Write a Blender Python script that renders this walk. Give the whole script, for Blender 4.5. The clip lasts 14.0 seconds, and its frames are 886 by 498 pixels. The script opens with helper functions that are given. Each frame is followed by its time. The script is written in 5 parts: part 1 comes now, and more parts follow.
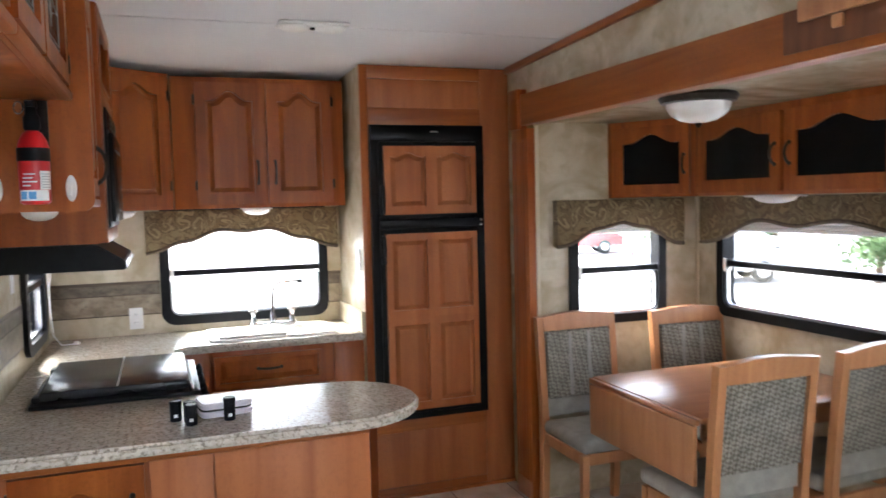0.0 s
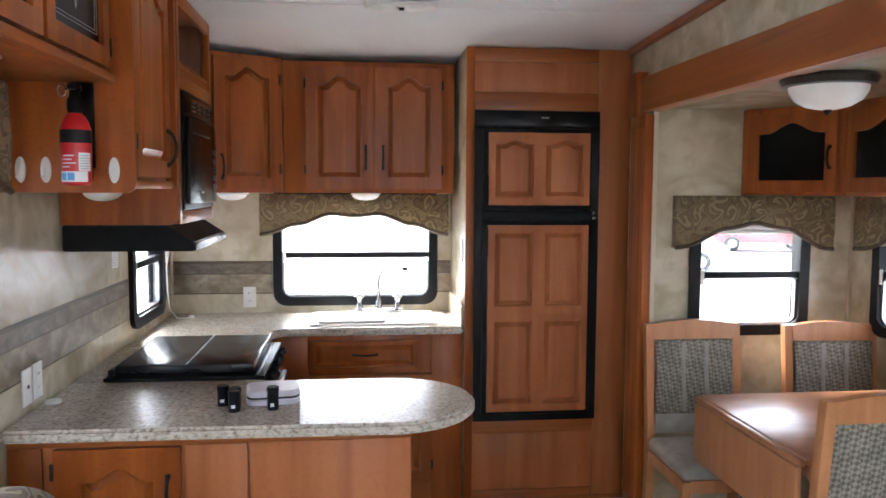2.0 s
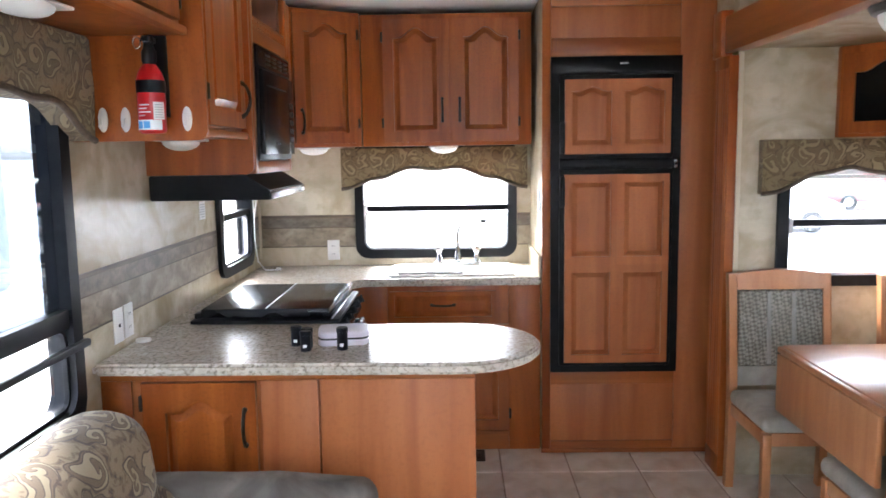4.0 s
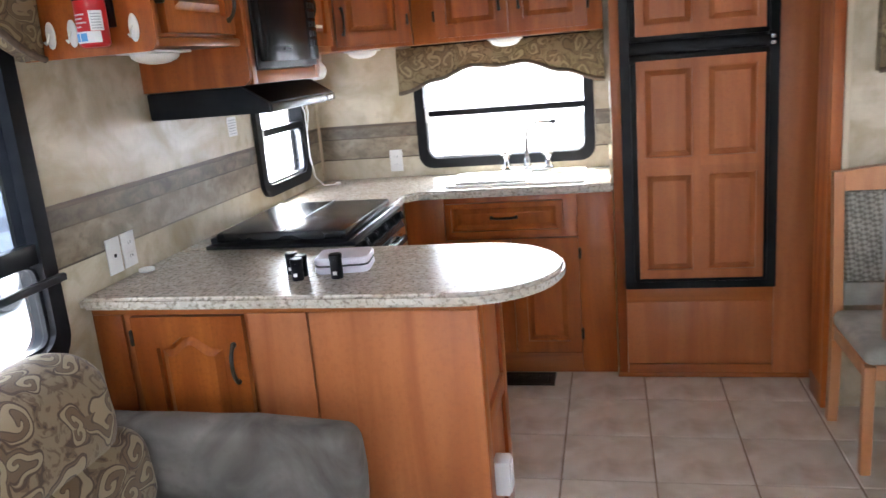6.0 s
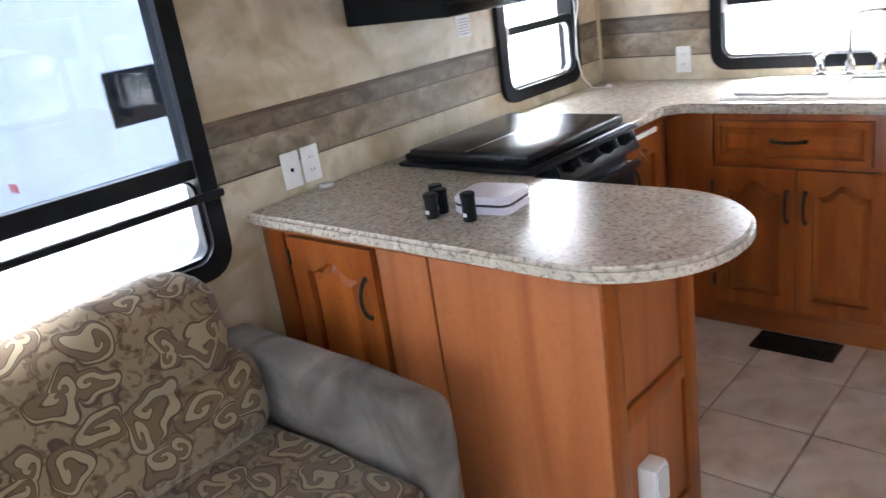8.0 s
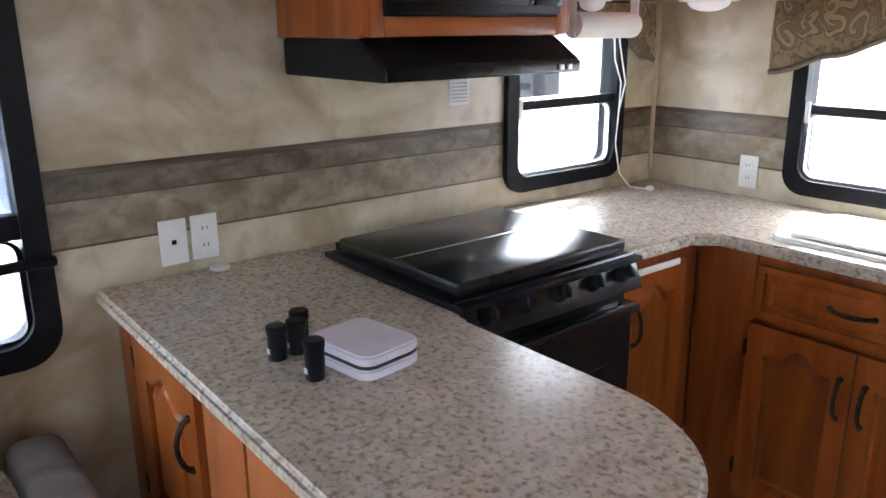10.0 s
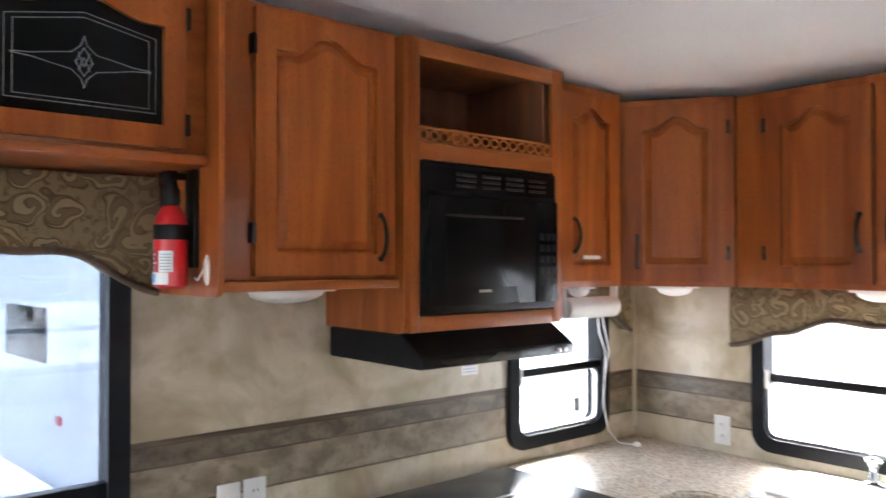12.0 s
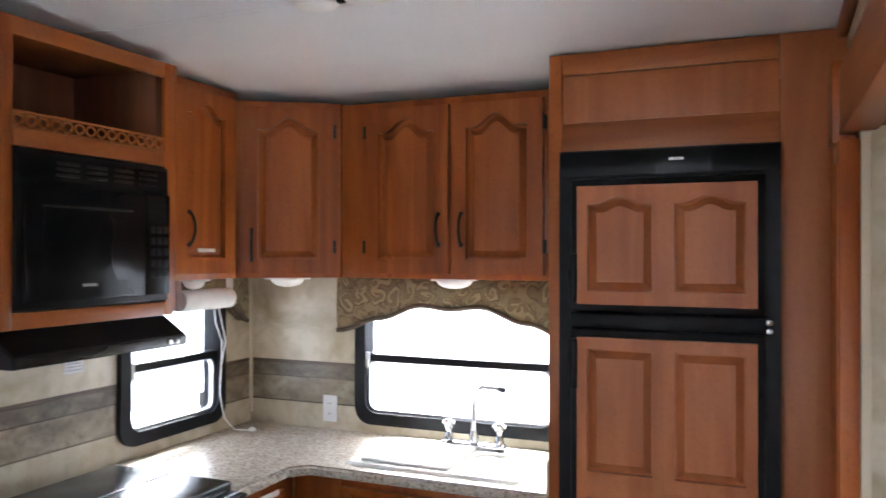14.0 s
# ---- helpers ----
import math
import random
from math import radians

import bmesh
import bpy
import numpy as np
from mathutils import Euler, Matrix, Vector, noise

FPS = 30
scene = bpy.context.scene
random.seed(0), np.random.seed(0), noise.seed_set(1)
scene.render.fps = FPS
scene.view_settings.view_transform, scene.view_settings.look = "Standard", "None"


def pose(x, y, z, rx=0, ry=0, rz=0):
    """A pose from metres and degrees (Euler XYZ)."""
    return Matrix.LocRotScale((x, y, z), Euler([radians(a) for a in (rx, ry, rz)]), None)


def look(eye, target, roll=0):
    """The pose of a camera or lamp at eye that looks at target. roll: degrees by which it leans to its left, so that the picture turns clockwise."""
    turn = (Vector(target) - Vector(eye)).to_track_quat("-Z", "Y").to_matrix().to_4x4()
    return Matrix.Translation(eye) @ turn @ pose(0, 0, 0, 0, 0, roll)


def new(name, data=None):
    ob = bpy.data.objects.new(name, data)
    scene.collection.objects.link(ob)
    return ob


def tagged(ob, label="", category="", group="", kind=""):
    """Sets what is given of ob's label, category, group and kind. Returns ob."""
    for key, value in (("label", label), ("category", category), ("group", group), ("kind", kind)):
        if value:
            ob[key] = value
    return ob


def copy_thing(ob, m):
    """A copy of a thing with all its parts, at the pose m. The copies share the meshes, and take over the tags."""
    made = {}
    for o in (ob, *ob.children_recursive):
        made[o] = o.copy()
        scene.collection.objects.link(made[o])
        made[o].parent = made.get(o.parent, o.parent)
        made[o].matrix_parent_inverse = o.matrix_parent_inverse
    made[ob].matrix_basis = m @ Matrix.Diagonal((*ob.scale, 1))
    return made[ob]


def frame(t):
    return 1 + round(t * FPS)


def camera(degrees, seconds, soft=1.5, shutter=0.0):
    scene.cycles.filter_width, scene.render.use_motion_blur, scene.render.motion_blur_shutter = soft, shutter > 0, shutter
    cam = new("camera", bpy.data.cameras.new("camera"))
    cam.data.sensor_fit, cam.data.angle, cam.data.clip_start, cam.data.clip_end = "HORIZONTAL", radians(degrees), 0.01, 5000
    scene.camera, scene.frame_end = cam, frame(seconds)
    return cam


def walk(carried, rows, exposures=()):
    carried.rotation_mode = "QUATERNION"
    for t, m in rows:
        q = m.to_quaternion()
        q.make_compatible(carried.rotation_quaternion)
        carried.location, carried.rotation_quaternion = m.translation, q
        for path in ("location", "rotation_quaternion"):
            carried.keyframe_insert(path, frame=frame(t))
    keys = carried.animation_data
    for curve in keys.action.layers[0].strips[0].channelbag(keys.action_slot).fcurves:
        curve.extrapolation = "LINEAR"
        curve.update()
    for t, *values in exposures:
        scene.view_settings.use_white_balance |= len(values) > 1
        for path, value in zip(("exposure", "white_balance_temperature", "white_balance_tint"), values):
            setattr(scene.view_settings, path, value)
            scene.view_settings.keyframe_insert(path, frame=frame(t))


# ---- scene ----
cam = camera(59.4, 14.0, 1.5, 0.5)
METRES, EYE, TILT, LEAN, TURN = 8.0, 1.5, 0.0, 0.0, -17.0
PATH = [
    (0, (0.575, -4.503, 1.598), (1.254, -2.626, 1.472), -1.4),
    (0.5, (0.771, -4.494, 1.583), (1.219, -2.547, 1.492), 0.7),
    (1, (1.014, -4.425, 1.61), (1.253, -2.442, 1.494), 1.8),
    (1.5, (1.047, -4.407, 1.608), (1.34, -2.432, 1.494), 0.5),
    (2, (1.018, -4.404, 1.611), (1.24, -2.423, 1.454), 0.3),
    (2.5, (1.018, -4.412, 1.619), (1.199, -2.428, 1.442), -0.8),
    (3, (1.013, -4.425, 1.603), (1.143, -2.439, 1.399), 0.7),
    (3.5, (1.043, -4.424, 1.594), (1.148, -2.442, 1.341), 0.4),
    (3.7, (1.079, -4.44, 1.565), (1.127, -2.455, 1.328), -0.1),
    (6, (1.548, -4.036, 1.511), (1.121, -2.141, 1.035), -4.9),
    (6.5, (1.768, -3.884, 1.517), (0.997, -2.103, 1.035), -2.6),
    (7, (1.946, -3.743, 1.52), (0.977, -2.088, 0.952), -4.9),
    (9.3, (2.004, -2.79, 1.47), (0.425, -1.758, 0.808), -5.3),
    (9.5, (1.945, -2.709, 1.487), (0.403, -1.601, 0.857), -1.4),
    (10, (1.863, -2.562, 1.504), (0.368, -1.354, 0.949), -0.3),
    (10.5, (1.882, -2.619, 1.521), (0.238, -1.576, 1.063), -1.7),
    (11, (2.014, -2.728, 1.626), (0.352, -1.629, 1.465), 1.5),
    (11.5, (2.043, -2.806, 1.689), (0.441, -1.609, 1.725), 1.5),
    (12, (2.069, -2.891, 1.678), (0.551, -1.589, 1.707), 0.0),
    (12.5, (2.071, -2.97, 1.698), (0.841, -1.393, 1.713), 1.0),
    (13, (2.111, -2.975, 1.707), (1.169, -1.211, 1.728), 1.1),
    (13.5, (2.177, -2.958, 1.699), (1.503, -1.075, 1.69), 1.0),
    (14, (2.197, -2.963, 1.682), (1.426, -1.118, 1.691), 0.1),
]
walk(cam, [(t, look(eye, target, roll)) for t, eye, target, roll in PATH],
     [(0, 3.78, 6000, 10), (1.5, 3.76, 5950, 10), (3.0, 3.98, 5800, 10), (3.5, 4.15, 5800, 10), (6, 4.2, 5850, 10), (9.5, 4.13, 5750, 10), (10.0, 3.92, 5750, 10), (10.6, 3.55, 5700, 10), (11, 3.5, 5700, 10), (11.4, 3.7, 5850, 10), (12, 4.1, 5950, 10), (13, 3.76, 5750, 10), (13.5, 3.86, 5750, 10), (14, 3.82, 5750, 10)])

# ---- world, sun, exposure ----
world = bpy.data.worlds.new("world")
scene.world = world
world.use_nodes = True
wn = world.node_tree.nodes
sky = wn.new("ShaderNodeTexSky")
sky.sky_type = "NISHITA"
sky.sun_disc = False
sky.sun_elevation, sky.sun_rotation = radians(48), radians(-25)
sky.dust_density, sky.air_density = 4.0, 1.0
pale = wn.new("ShaderNodeHueSaturation")
pale.inputs["Saturation"].default_value = 0.38
world.node_tree.links.new(sky.outputs[0], pale.inputs["Color"])
world.node_tree.links.new(pale.outputs[0], wn["Background"].inputs[0])
wn["Background"].inputs[1].default_value = 0.15
sun_data = bpy.data.lights.new("sun", "SUN")
sun_data.energy, sun_data.angle, sun_data.color = 1.5, radians(12), (1.0, 0.96, 0.9)
sun = new("sun", sun_data)
sun.matrix_world = look((-11, 24, 29), (0, 0, 0))


# ---- materials ----
def material(name, colour, rough=0.5, metal=0.0, colour2=None, scale=(8, 8, 8), detail=4.0, fine=None, bump=0.0, spec=0.5,
             low=0.35, high=0.65, distort=0.0, coat=0.0, vary=0.0):
    """Principled material: two colours mixed by a stretched noise, a finer noise on top, bump from both."""
    m = bpy.data.materials.new(name)
    m.use_nodes = True
    n, l = m.node_tree.nodes, m.node_tree.links
    p = n["Principled BSDF"]
    p.inputs["Roughness"].default_value = rough
    p.inputs["Metallic"].default_value = metal
    p.inputs["Specular IOR Level"].default_value = spec
    p.inputs["Coat Weight"].default_value = coat
    p.inputs["Coat Roughness"].default_value = 0.12
    p.inputs["Base Color"].default_value = (*colour, 1)
    if colour2 is None:
        return m
    tc, mp = n.new("ShaderNodeTexCoord"), n.new("ShaderNodeMapping")
    mp.inputs["Scale"].default_value = scale
    l.new(tc.outputs["Object"], mp.inputs[0])
    ns = n.new("ShaderNodeTexNoise")
    ns.inputs["Scale"].default_value, ns.inputs["Detail"].default_value, ns.inputs["Distortion"].default_value = 1.0, detail, distort
    l.new(mp.outputs[0], ns.inputs["Vector"])
    ramp = n.new("ShaderNodeValToRGB")
    ramp.color_ramp.elements[0].position, ramp.color_ramp.elements[1].position = low, high
    ramp.color_ramp.elements[0].color, ramp.color_ramp.elements[1].color = (*colour, 1), (*colour2, 1)
    l.new(ns.outputs["Fac"], ramp.inputs[0])
    out = ramp.outputs[0]
    height = ns.outputs["Fac"]
    if fine:
        fs, amount, fc = fine
        f = n.new("ShaderNodeTexNoise")
        f.inputs["Scale"].default_value, f.inputs["Detail"].default_value = fs, 3.0
        l.new(tc.outputs["Object"], f.inputs["Vector"])
        r2 = n.new("ShaderNodeValToRGB")
        r2.color_ramp.elements[0].position, r2.color_ramp.elements[1].position = 0.5, 0.68
        r2.color_ramp.elements[0].color, r2.color_ramp.elements[1].color = (0, 0, 0, 1), (amount, amount, amount, 1)
        l.new(f.outputs["Fac"], r2.inputs[0])
        mx = n.new("ShaderNodeMixRGB")
        mx.inputs[2].default_value = (*fc, 1)
        l.new(r2.outputs[0], mx.inputs[0])
        l.new(out, mx.inputs[1])
        out = mx.outputs[0]
    if vary:
        oi, hs, mr = n.new("ShaderNodeObjectInfo"), n.new("ShaderNodeHueSaturation"), n.new("ShaderNodeMapRange")
        mr.inputs[3].default_value, mr.inputs[4].default_value = 1 - vary, 1 + vary
        l.new(oi.outputs["Random"], mr.inputs[0])
        l.new(mr.outputs[0], hs.inputs["Value"])
        l.new(out, hs.inputs["Color"])
        out = hs.outputs[0]
    l.new(out, p.inputs["Base Color"])
    if bump:
        b = n.new("ShaderNodeBump")
        b.inputs["Strength"].default_value, b.inputs["Distance"].default_value = bump, 0.004
        l.new(height, b.inputs["Height"])
        l.new(b.outputs[0], p.inputs["Normal"])
    return m


def swirl_fabric(name, dark, mid, light, size, across, up):
    """Woven scroll pattern: one spiral with a ringed edge in each uneven cell, leaf flecks between, a woven bump."""
    m = material(name, dark, 0.85, 0, mid, (9, 9, 9))
    n, l = m.node_tree.nodes, m.node_tree.links
    p = n["Principled BSDF"]
    p.inputs["Sheen Weight"].default_value = 0.2

    def calc(op, x, y=0.0):
        q = n.new("ShaderNodeMath")
        q.operation = op
        for i, v in enumerate((x, y)):
            if isinstance(v, (int, float)):
                q.inputs[i].default_value = v
            else:
                l.new(v, q.inputs[i])
        return q.outputs[0]

    def blend(f, x, y):
        q = n.new("ShaderNodeMixRGB")
        l.new(f, q.inputs[0])
        for i, v in ((1, x), (2, y)):
            if isinstance(v, tuple):
                q.inputs[i].default_value = (*v, 1)
            else:
                l.new(v, q.inputs[i])
        return q.outputs[0]

    def step(v, lo, hi):
        q = n.new("ShaderNodeMapRange")
        q.interpolation_type = "SMOOTHSTEP"
        q.inputs[1].default_value, q.inputs[2].default_value = lo, hi
        l.new(v, q.inputs[0])
        return q.outputs[0]

    tc = n.new("ShaderNodeTexCoord")
    flat = []
    for axis in (across, up):
        dot = n.new("ShaderNodeVectorMath")
        dot.operation = "DOT_PRODUCT"
        dot.inputs[1].default_value = [c * size for c in axis]
        l.new(tc.outputs["Object"], dot.inputs[0])
        flat.append(dot.outputs["Value"])
    warp = n.new("ShaderNodeTexNoise")
    warp.inputs["Scale"].default_value, warp.inputs["Detail"].default_value = size * 0.9, 1.0
    l.new(tc.outputs["Object"], warp.inputs["Vector"])
    split = n.new("ShaderNodeSeparateColor")
    l.new(warp.outputs["Color"], split.inputs[0])
    uv = n.new("ShaderNodeCombineXYZ")
    for i in range(2):
        l.new(calc("ADD", flat[i], calc("MULTIPLY", split.outputs[i], 1.5)), uv.inputs[i])
    vor = n.new("ShaderNodeTexVoronoi")
    vor.voronoi_dimensions = "2D"
    vor.inputs["Scale"].default_value, vor.inputs["Randomness"].default_value = 1.0, 0.8
    l.new(uv.outputs[0], vor.inputs["Vector"])
    away = n.new("ShaderNodeVectorMath")
    away.operation = "SUBTRACT"
    l.new(uv.outputs[0], away.inputs[0])
    l.new(vor.outputs["Position"], away.inputs[1])
    xyz, cell = n.new("ShaderNodeSeparateXYZ"), n.new("ShaderNodeSeparateColor")
    l.new(away.outputs[0], xyz.inputs[0])
    l.new(vor.outputs["Color"], cell.inputs[0])
    angle = calc("ADD", calc("ARCTAN2", xyz.outputs[1], xyz.outputs[0]), calc("MULTIPLY", cell.outputs[0], 6.28))
    r = calc("MULTIPLY", vor.outputs["Distance"], calc("ADD", 0.86, calc("MULTIPLY", calc("SINE", angle), 0.16)))
    arm = calc("SINE", calc("ADD", angle, calc("MULTIPLY", r, 19.0)))
    fleck = n.new("ShaderNodeTexNoise")
    fleck.inputs["Scale"].default_value, fleck.inputs["Detail"].default_value = size * 2.6, 2.0
    fleck.inputs["Distortion"].default_value = 1.4
    l.new(tc.outputs["Object"], fleck.inputs["Vector"])
    soft = tuple((x + y) / 2 for x, y in zip(mid, light))
    ground = blend(step(fleck.outputs["Fac"], 0.50, 0.57), soft, mid)
    ground = blend(step(fleck.outputs["Fac"], 0.63, 0.67), ground, dark)
    scroll = blend(step(arm, -0.35, -0.05), mid, dark)
    scroll = blend(step(arm, 0.12, 0.40), scroll, light)
    rim = calc("SUBTRACT", step(r, 0.36, 0.385), step(r, 0.405, 0.43))
    col = blend(step(r, 0.37, 0.39), scroll, ground)
    col = blend(rim, col, dark)
    l.new(col, p.inputs["Base Color"])
    weave = n.new("ShaderNodeTexNoise")
    weave.inputs["Scale"].default_value = 400
    l.new(tc.outputs["Object"], weave.inputs["Vector"])
    b = n.new("ShaderNodeBump")
    b.inputs["Strength"].default_value, b.inputs["Distance"].default_value = 0.4, 0.002
    l.new(weave.outputs["Fac"], b.inputs["Height"])
    l.new(b.outputs[0], p.inputs["Normal"])
    return m


def check_fabric(name, a, b_, size):
    """Small woven lozenges."""
    m = material(name, a, 0.9)
    n, l = m.node_tree.nodes, m.node_tree.links
    p = n["Principled BSDF"]
    tc, mp, ck = n.new("ShaderNodeTexCoord"), n.new("ShaderNodeMapping"), n.new("ShaderNodeTexChecker")
    mp.inputs["Rotation"].default_value = (radians(35), radians(45), radians(35))
    l.new(tc.outputs["Object"], mp.inputs[0])
    l.new(mp.outputs[0], ck.inputs["Vector"])
    ck.inputs["Scale"].default_value = size
    ck.inputs["Color1"].default_value, ck.inputs["Color2"].default_value = (*a, 1), (*b_, 1)
    ns = n.new("ShaderNodeTexNoise")
    ns.inputs["Scale"].default_value = 14
    l.new(tc.outputs["Object"], ns.inputs["Vector"])
    mx = n.new("ShaderNodeMixRGB")
    mx.blend_type, mx.inputs[0].default_value = "OVERLAY", 0.35
    l.new(ck.outputs["Color"], mx.inputs[1])
    l.new(ns.outputs["Fac"], mx.inputs[2])
    l.new(mx.outputs[0], p.inputs["Base Color"])
    b = n.new("ShaderNodeBump")
    b.inputs["Strength"].default_value, b.inputs["Distance"].default_value = 0.3, 0.002
    l.new(ck.outputs["Fac"], b.inputs["Height"])
    l.new(b.outputs[0], p.inputs["Normal"])
    return m


def glass_material(name, tint, rough=0.0):
    m = bpy.data.materials.new(name)
    m.use_nodes = True
    p = m.node_tree.nodes["Principled BSDF"]
    p.inputs["Base Color"].default_value = (*tint, 1)
    p.inputs["Transmission Weight"].default_value = 1.0
    p.inputs["Roughness"].default_value, p.inputs["IOR"].default_value = rough, 1.45
    return m


WOOD = material("cherry_wood", (0.22, 0.050, 0.008), 0.33, 0, (0.395, 0.112, 0.019), (11, 11, 0.9), 7, (90, 0.22, (0.14, 0.034, 0.008)), 0.05, 0.3, 0.32, 0.68, 1.1, 0.0, 0.06)
WOOD_H = material("cherry_wood_across", (0.25, 0.066, 0.013), 0.35, 0, (0.41, 0.130, 0.028), (0.9, 0.9, 16), 7, (90, 0.2, (0.16, 0.042, 0.012)), 0.05, 0.35, 0.3, 0.7, 1.0, 0.0, 0.05)
WOOD_LITE = material("panel_wood", (0.33, 0.098, 0.028), 0.40, 0, (0.47, 0.164, 0.054), (8, 8, 0.6), 7, (80, 0.2, (0.26, 0.078, 0.027)), 0.04, 0.3, 0.3, 0.7, 1.3, 0.0, 0.05)
CHAIR_WOOD = material("chair_wood", (0.42, 0.17, 0.066), 0.35, 0, (0.55, 0.26, 0.11), (20, 20, 2), 5, (90, 0.2, (0.32, 0.12, 0.045)), 0.04, 0.5, 0.3, 0.7, 0.5, 0.15, 0.05)
TABLE_WOOD = material("table_wood", (0.36, 0.14, 0.055), 0.30, 0, (0.46, 0.20, 0.085), (3, 22, 22), 5, (90, 0.15, (0.3, 0.11, 0.045)), 0.02, 0.5, 0.3, 0.7, 0.5, 0.12)
# cherry wood darkened for recesses, their shade put into the colour
SHADED_INSIDE = material("shaded_inside", (0.14, 0.05, 0.022), 0.6, 0, (0.2, 0.075, 0.03), (20, 20, 3))
PAPER = material("wallpaper", (0.40, 0.325, 0.205), 0.27, 0, (0.64, 0.57, 0.43), (2.6, 2.6, 3.2), 9, (14, 0.5, (0.40, 0.325, 0.20)), 0.03, 0.5, 0.33, 0.63, 1.6)
BORDER = material("wallpaper_border", (0.17, 0.13, 0.083), 0.34, 0, (0.38, 0.32, 0.225), (9, 9, 13), 10, (34, 0.5, (0.13, 0.096, 0.058)), 0.04, 0.5, 0.33, 0.67, 0.5)
BORDER_DARK = material("wallpaper_border_dark", (0.085, 0.063, 0.041), 0.34, 0, (0.22, 0.178, 0.125), (12, 12, 20), 10, (44, 0.5, (0.065, 0.048, 0.03)), 0.04, 0.5, 0.33, 0.67, 0.5)
BORDER_EDGE = material("wallpaper_border_edge", (0.05, 0.034, 0.02), 0.4, 0, (0.15, 0.105, 0.065), (5, 5, 90), 5)
WHITE_CEIL = material("ceiling_panel", (0.82, 0.825, 0.84), 0.6, 0, (0.87, 0.875, 0.88), (1.5, 1.5, 1.5), 4, (160, 0.12, (0.64, 0.64, 0.65)), 0.1)
BEIGE_TRIM = material("beige_trim", (0.55, 0.47, 0.32), 0.45, 0, (0.62, 0.54, 0.39), (4, 4, 4))
COUNTER = material("speckled_laminate", (0.46, 0.40, 0.32), 0.27, 0, (0.62, 0.56, 0.47), (30, 30, 30), 8, (78, 0.75, (0.17, 0.13, 0.095)), 0.006, 0.5, 0.34, 0.66, 1.0)
VINYL = material("floor_tile", (0.62, 0.53, 0.43), 0.34, 0, (0.84, 0.80, 0.73), (4, 4, 4), 8, (5, 0.65, (0.46, 0.36, 0.26)), 0.05, 0.5, 0.3, 0.7, 1.0, 0, 0.06)
GROUT = material("floor_grout", (0.30, 0.22, 0.15), 0.7, 0, (0.44, 0.35, 0.26), (9, 9, 9), 4)
BLACK = material("black_plastic", (0.006, 0.006, 0.008), 0.38, 0, (0.010, 0.010, 0.012), (30, 30, 30), 3, spec=0.14)
BLACK_GLOSS = material("black_enamel", (0.007, 0.007, 0.008), 0.24, 0, (0.012, 0.012, 0.013), (6, 6, 6), 3, spec=0.35)
BLACK_GLASS = material("black_glass", (0.006, 0.006, 0.007), 0.2, 0, (0.009, 0.009, 0.010), (5, 5, 5), 2, spec=0.13)
SATIN_BLACK = material("satin_black", (0.006, 0.006, 0.007), 0.22, 0, (0.010, 0.010, 0.011), (5, 5, 5), 2, spec=0.12)
IRON = material("dark_bronze", (0.028, 0.022, 0.018), 0.36, 0.7, (0.05, 0.04, 0.032), (60, 60, 60), 3)
CHROME = material("chrome", (0.40, 0.40, 0.41), 0.2, 1.0, (0.46, 0.46, 0.47), (20, 20, 20), 2)
STEEL = material("brushed_steel", (0.45, 0.45, 0.46), 0.3, 1.0, (0.55, 0.55, 0.56), (40, 40, 40), 2)
WHITE = material("white_plastic", (0.74, 0.73, 0.70), 0.35, 0, (0.80, 0.79, 0.77), (12, 12, 12), 3)
SINK_WHITE = material("sink_acrylic", (0.78, 0.76, 0.70), 0.2, 0, (0.82, 0.80, 0.75), (8, 8, 8), 3, coat=0.3)
LILAC = material("pale_plastic", (0.66, 0.62, 0.70), 0.35, 0, (0.72, 0.68, 0.75), (20, 20, 20), 3)
RED = material("red_paint", (0.50, 0.010, 0.014), 0.28, 0, (0.58, 0.014, 0.018), (15, 15, 15), 3, coat=0.3)
PAPER_LABEL = material("paper_label", (0.72, 0.72, 0.72), 0.5, 0, (0.80, 0.80, 0.79), (40, 40, 40), 3)
BLUE_LABEL = material("blue_label", (0.10, 0.32, 0.62), 0.5, 0, (0.14, 0.38, 0.68), (40, 40, 40), 3)
FROST = material("frosted_glass", (0.82, 0.80, 0.76), 0.3, 0, (0.88, 0.87, 0.84), (9, 9, 9), 4)
SUEDE = material("grey_suede", (0.115, 0.098, 0.082), 0.9, 0, (0.26, 0.235, 0.205), (5, 5, 5), 5, (30, 0.4, (0.15, 0.13, 0.11)), 0.1, 0.2, 0.34, 0.66, 0.8)
PAISLEY = swirl_fabric("paisley_fabric", (0.065, 0.036, 0.017), (0.135, 0.085, 0.040), (0.30, 0.235, 0.135), 9.0, (0.25, 1, 0), (-0.9, 0, 1))
VALANCE_FABRIC = swirl_fabric("scroll_fabric", (0.085, 0.055, 0.024), (0.15, 0.105, 0.048), (0.27, 0.21, 0.11), 12.0, (1, 1, 0), (0, 0, 1))
PIPING = material("brown_piping", (0.075, 0.052, 0.032), 0.6, 0, (0.12, 0.085, 0.055), (40, 40, 40), 3)
CHECK = check_fabric("chair_check", (0.30, 0.275, 0.225), (0.14, 0.125, 0.095), 75)
PLAIN_FABRIC = material("chair_plain", (0.29, 0.275, 0.235), 0.85, 0, (0.37, 0.35, 0.30), (18, 18, 18), 4, (200, 0.3, (0.24, 0.22, 0.18)), 0.1)
PANE = glass_material("window_glass", (0.97, 0.98, 0.98))
PANE_TINT = glass_material("tinted_window_glass", (0.14, 0.165, 0.20))
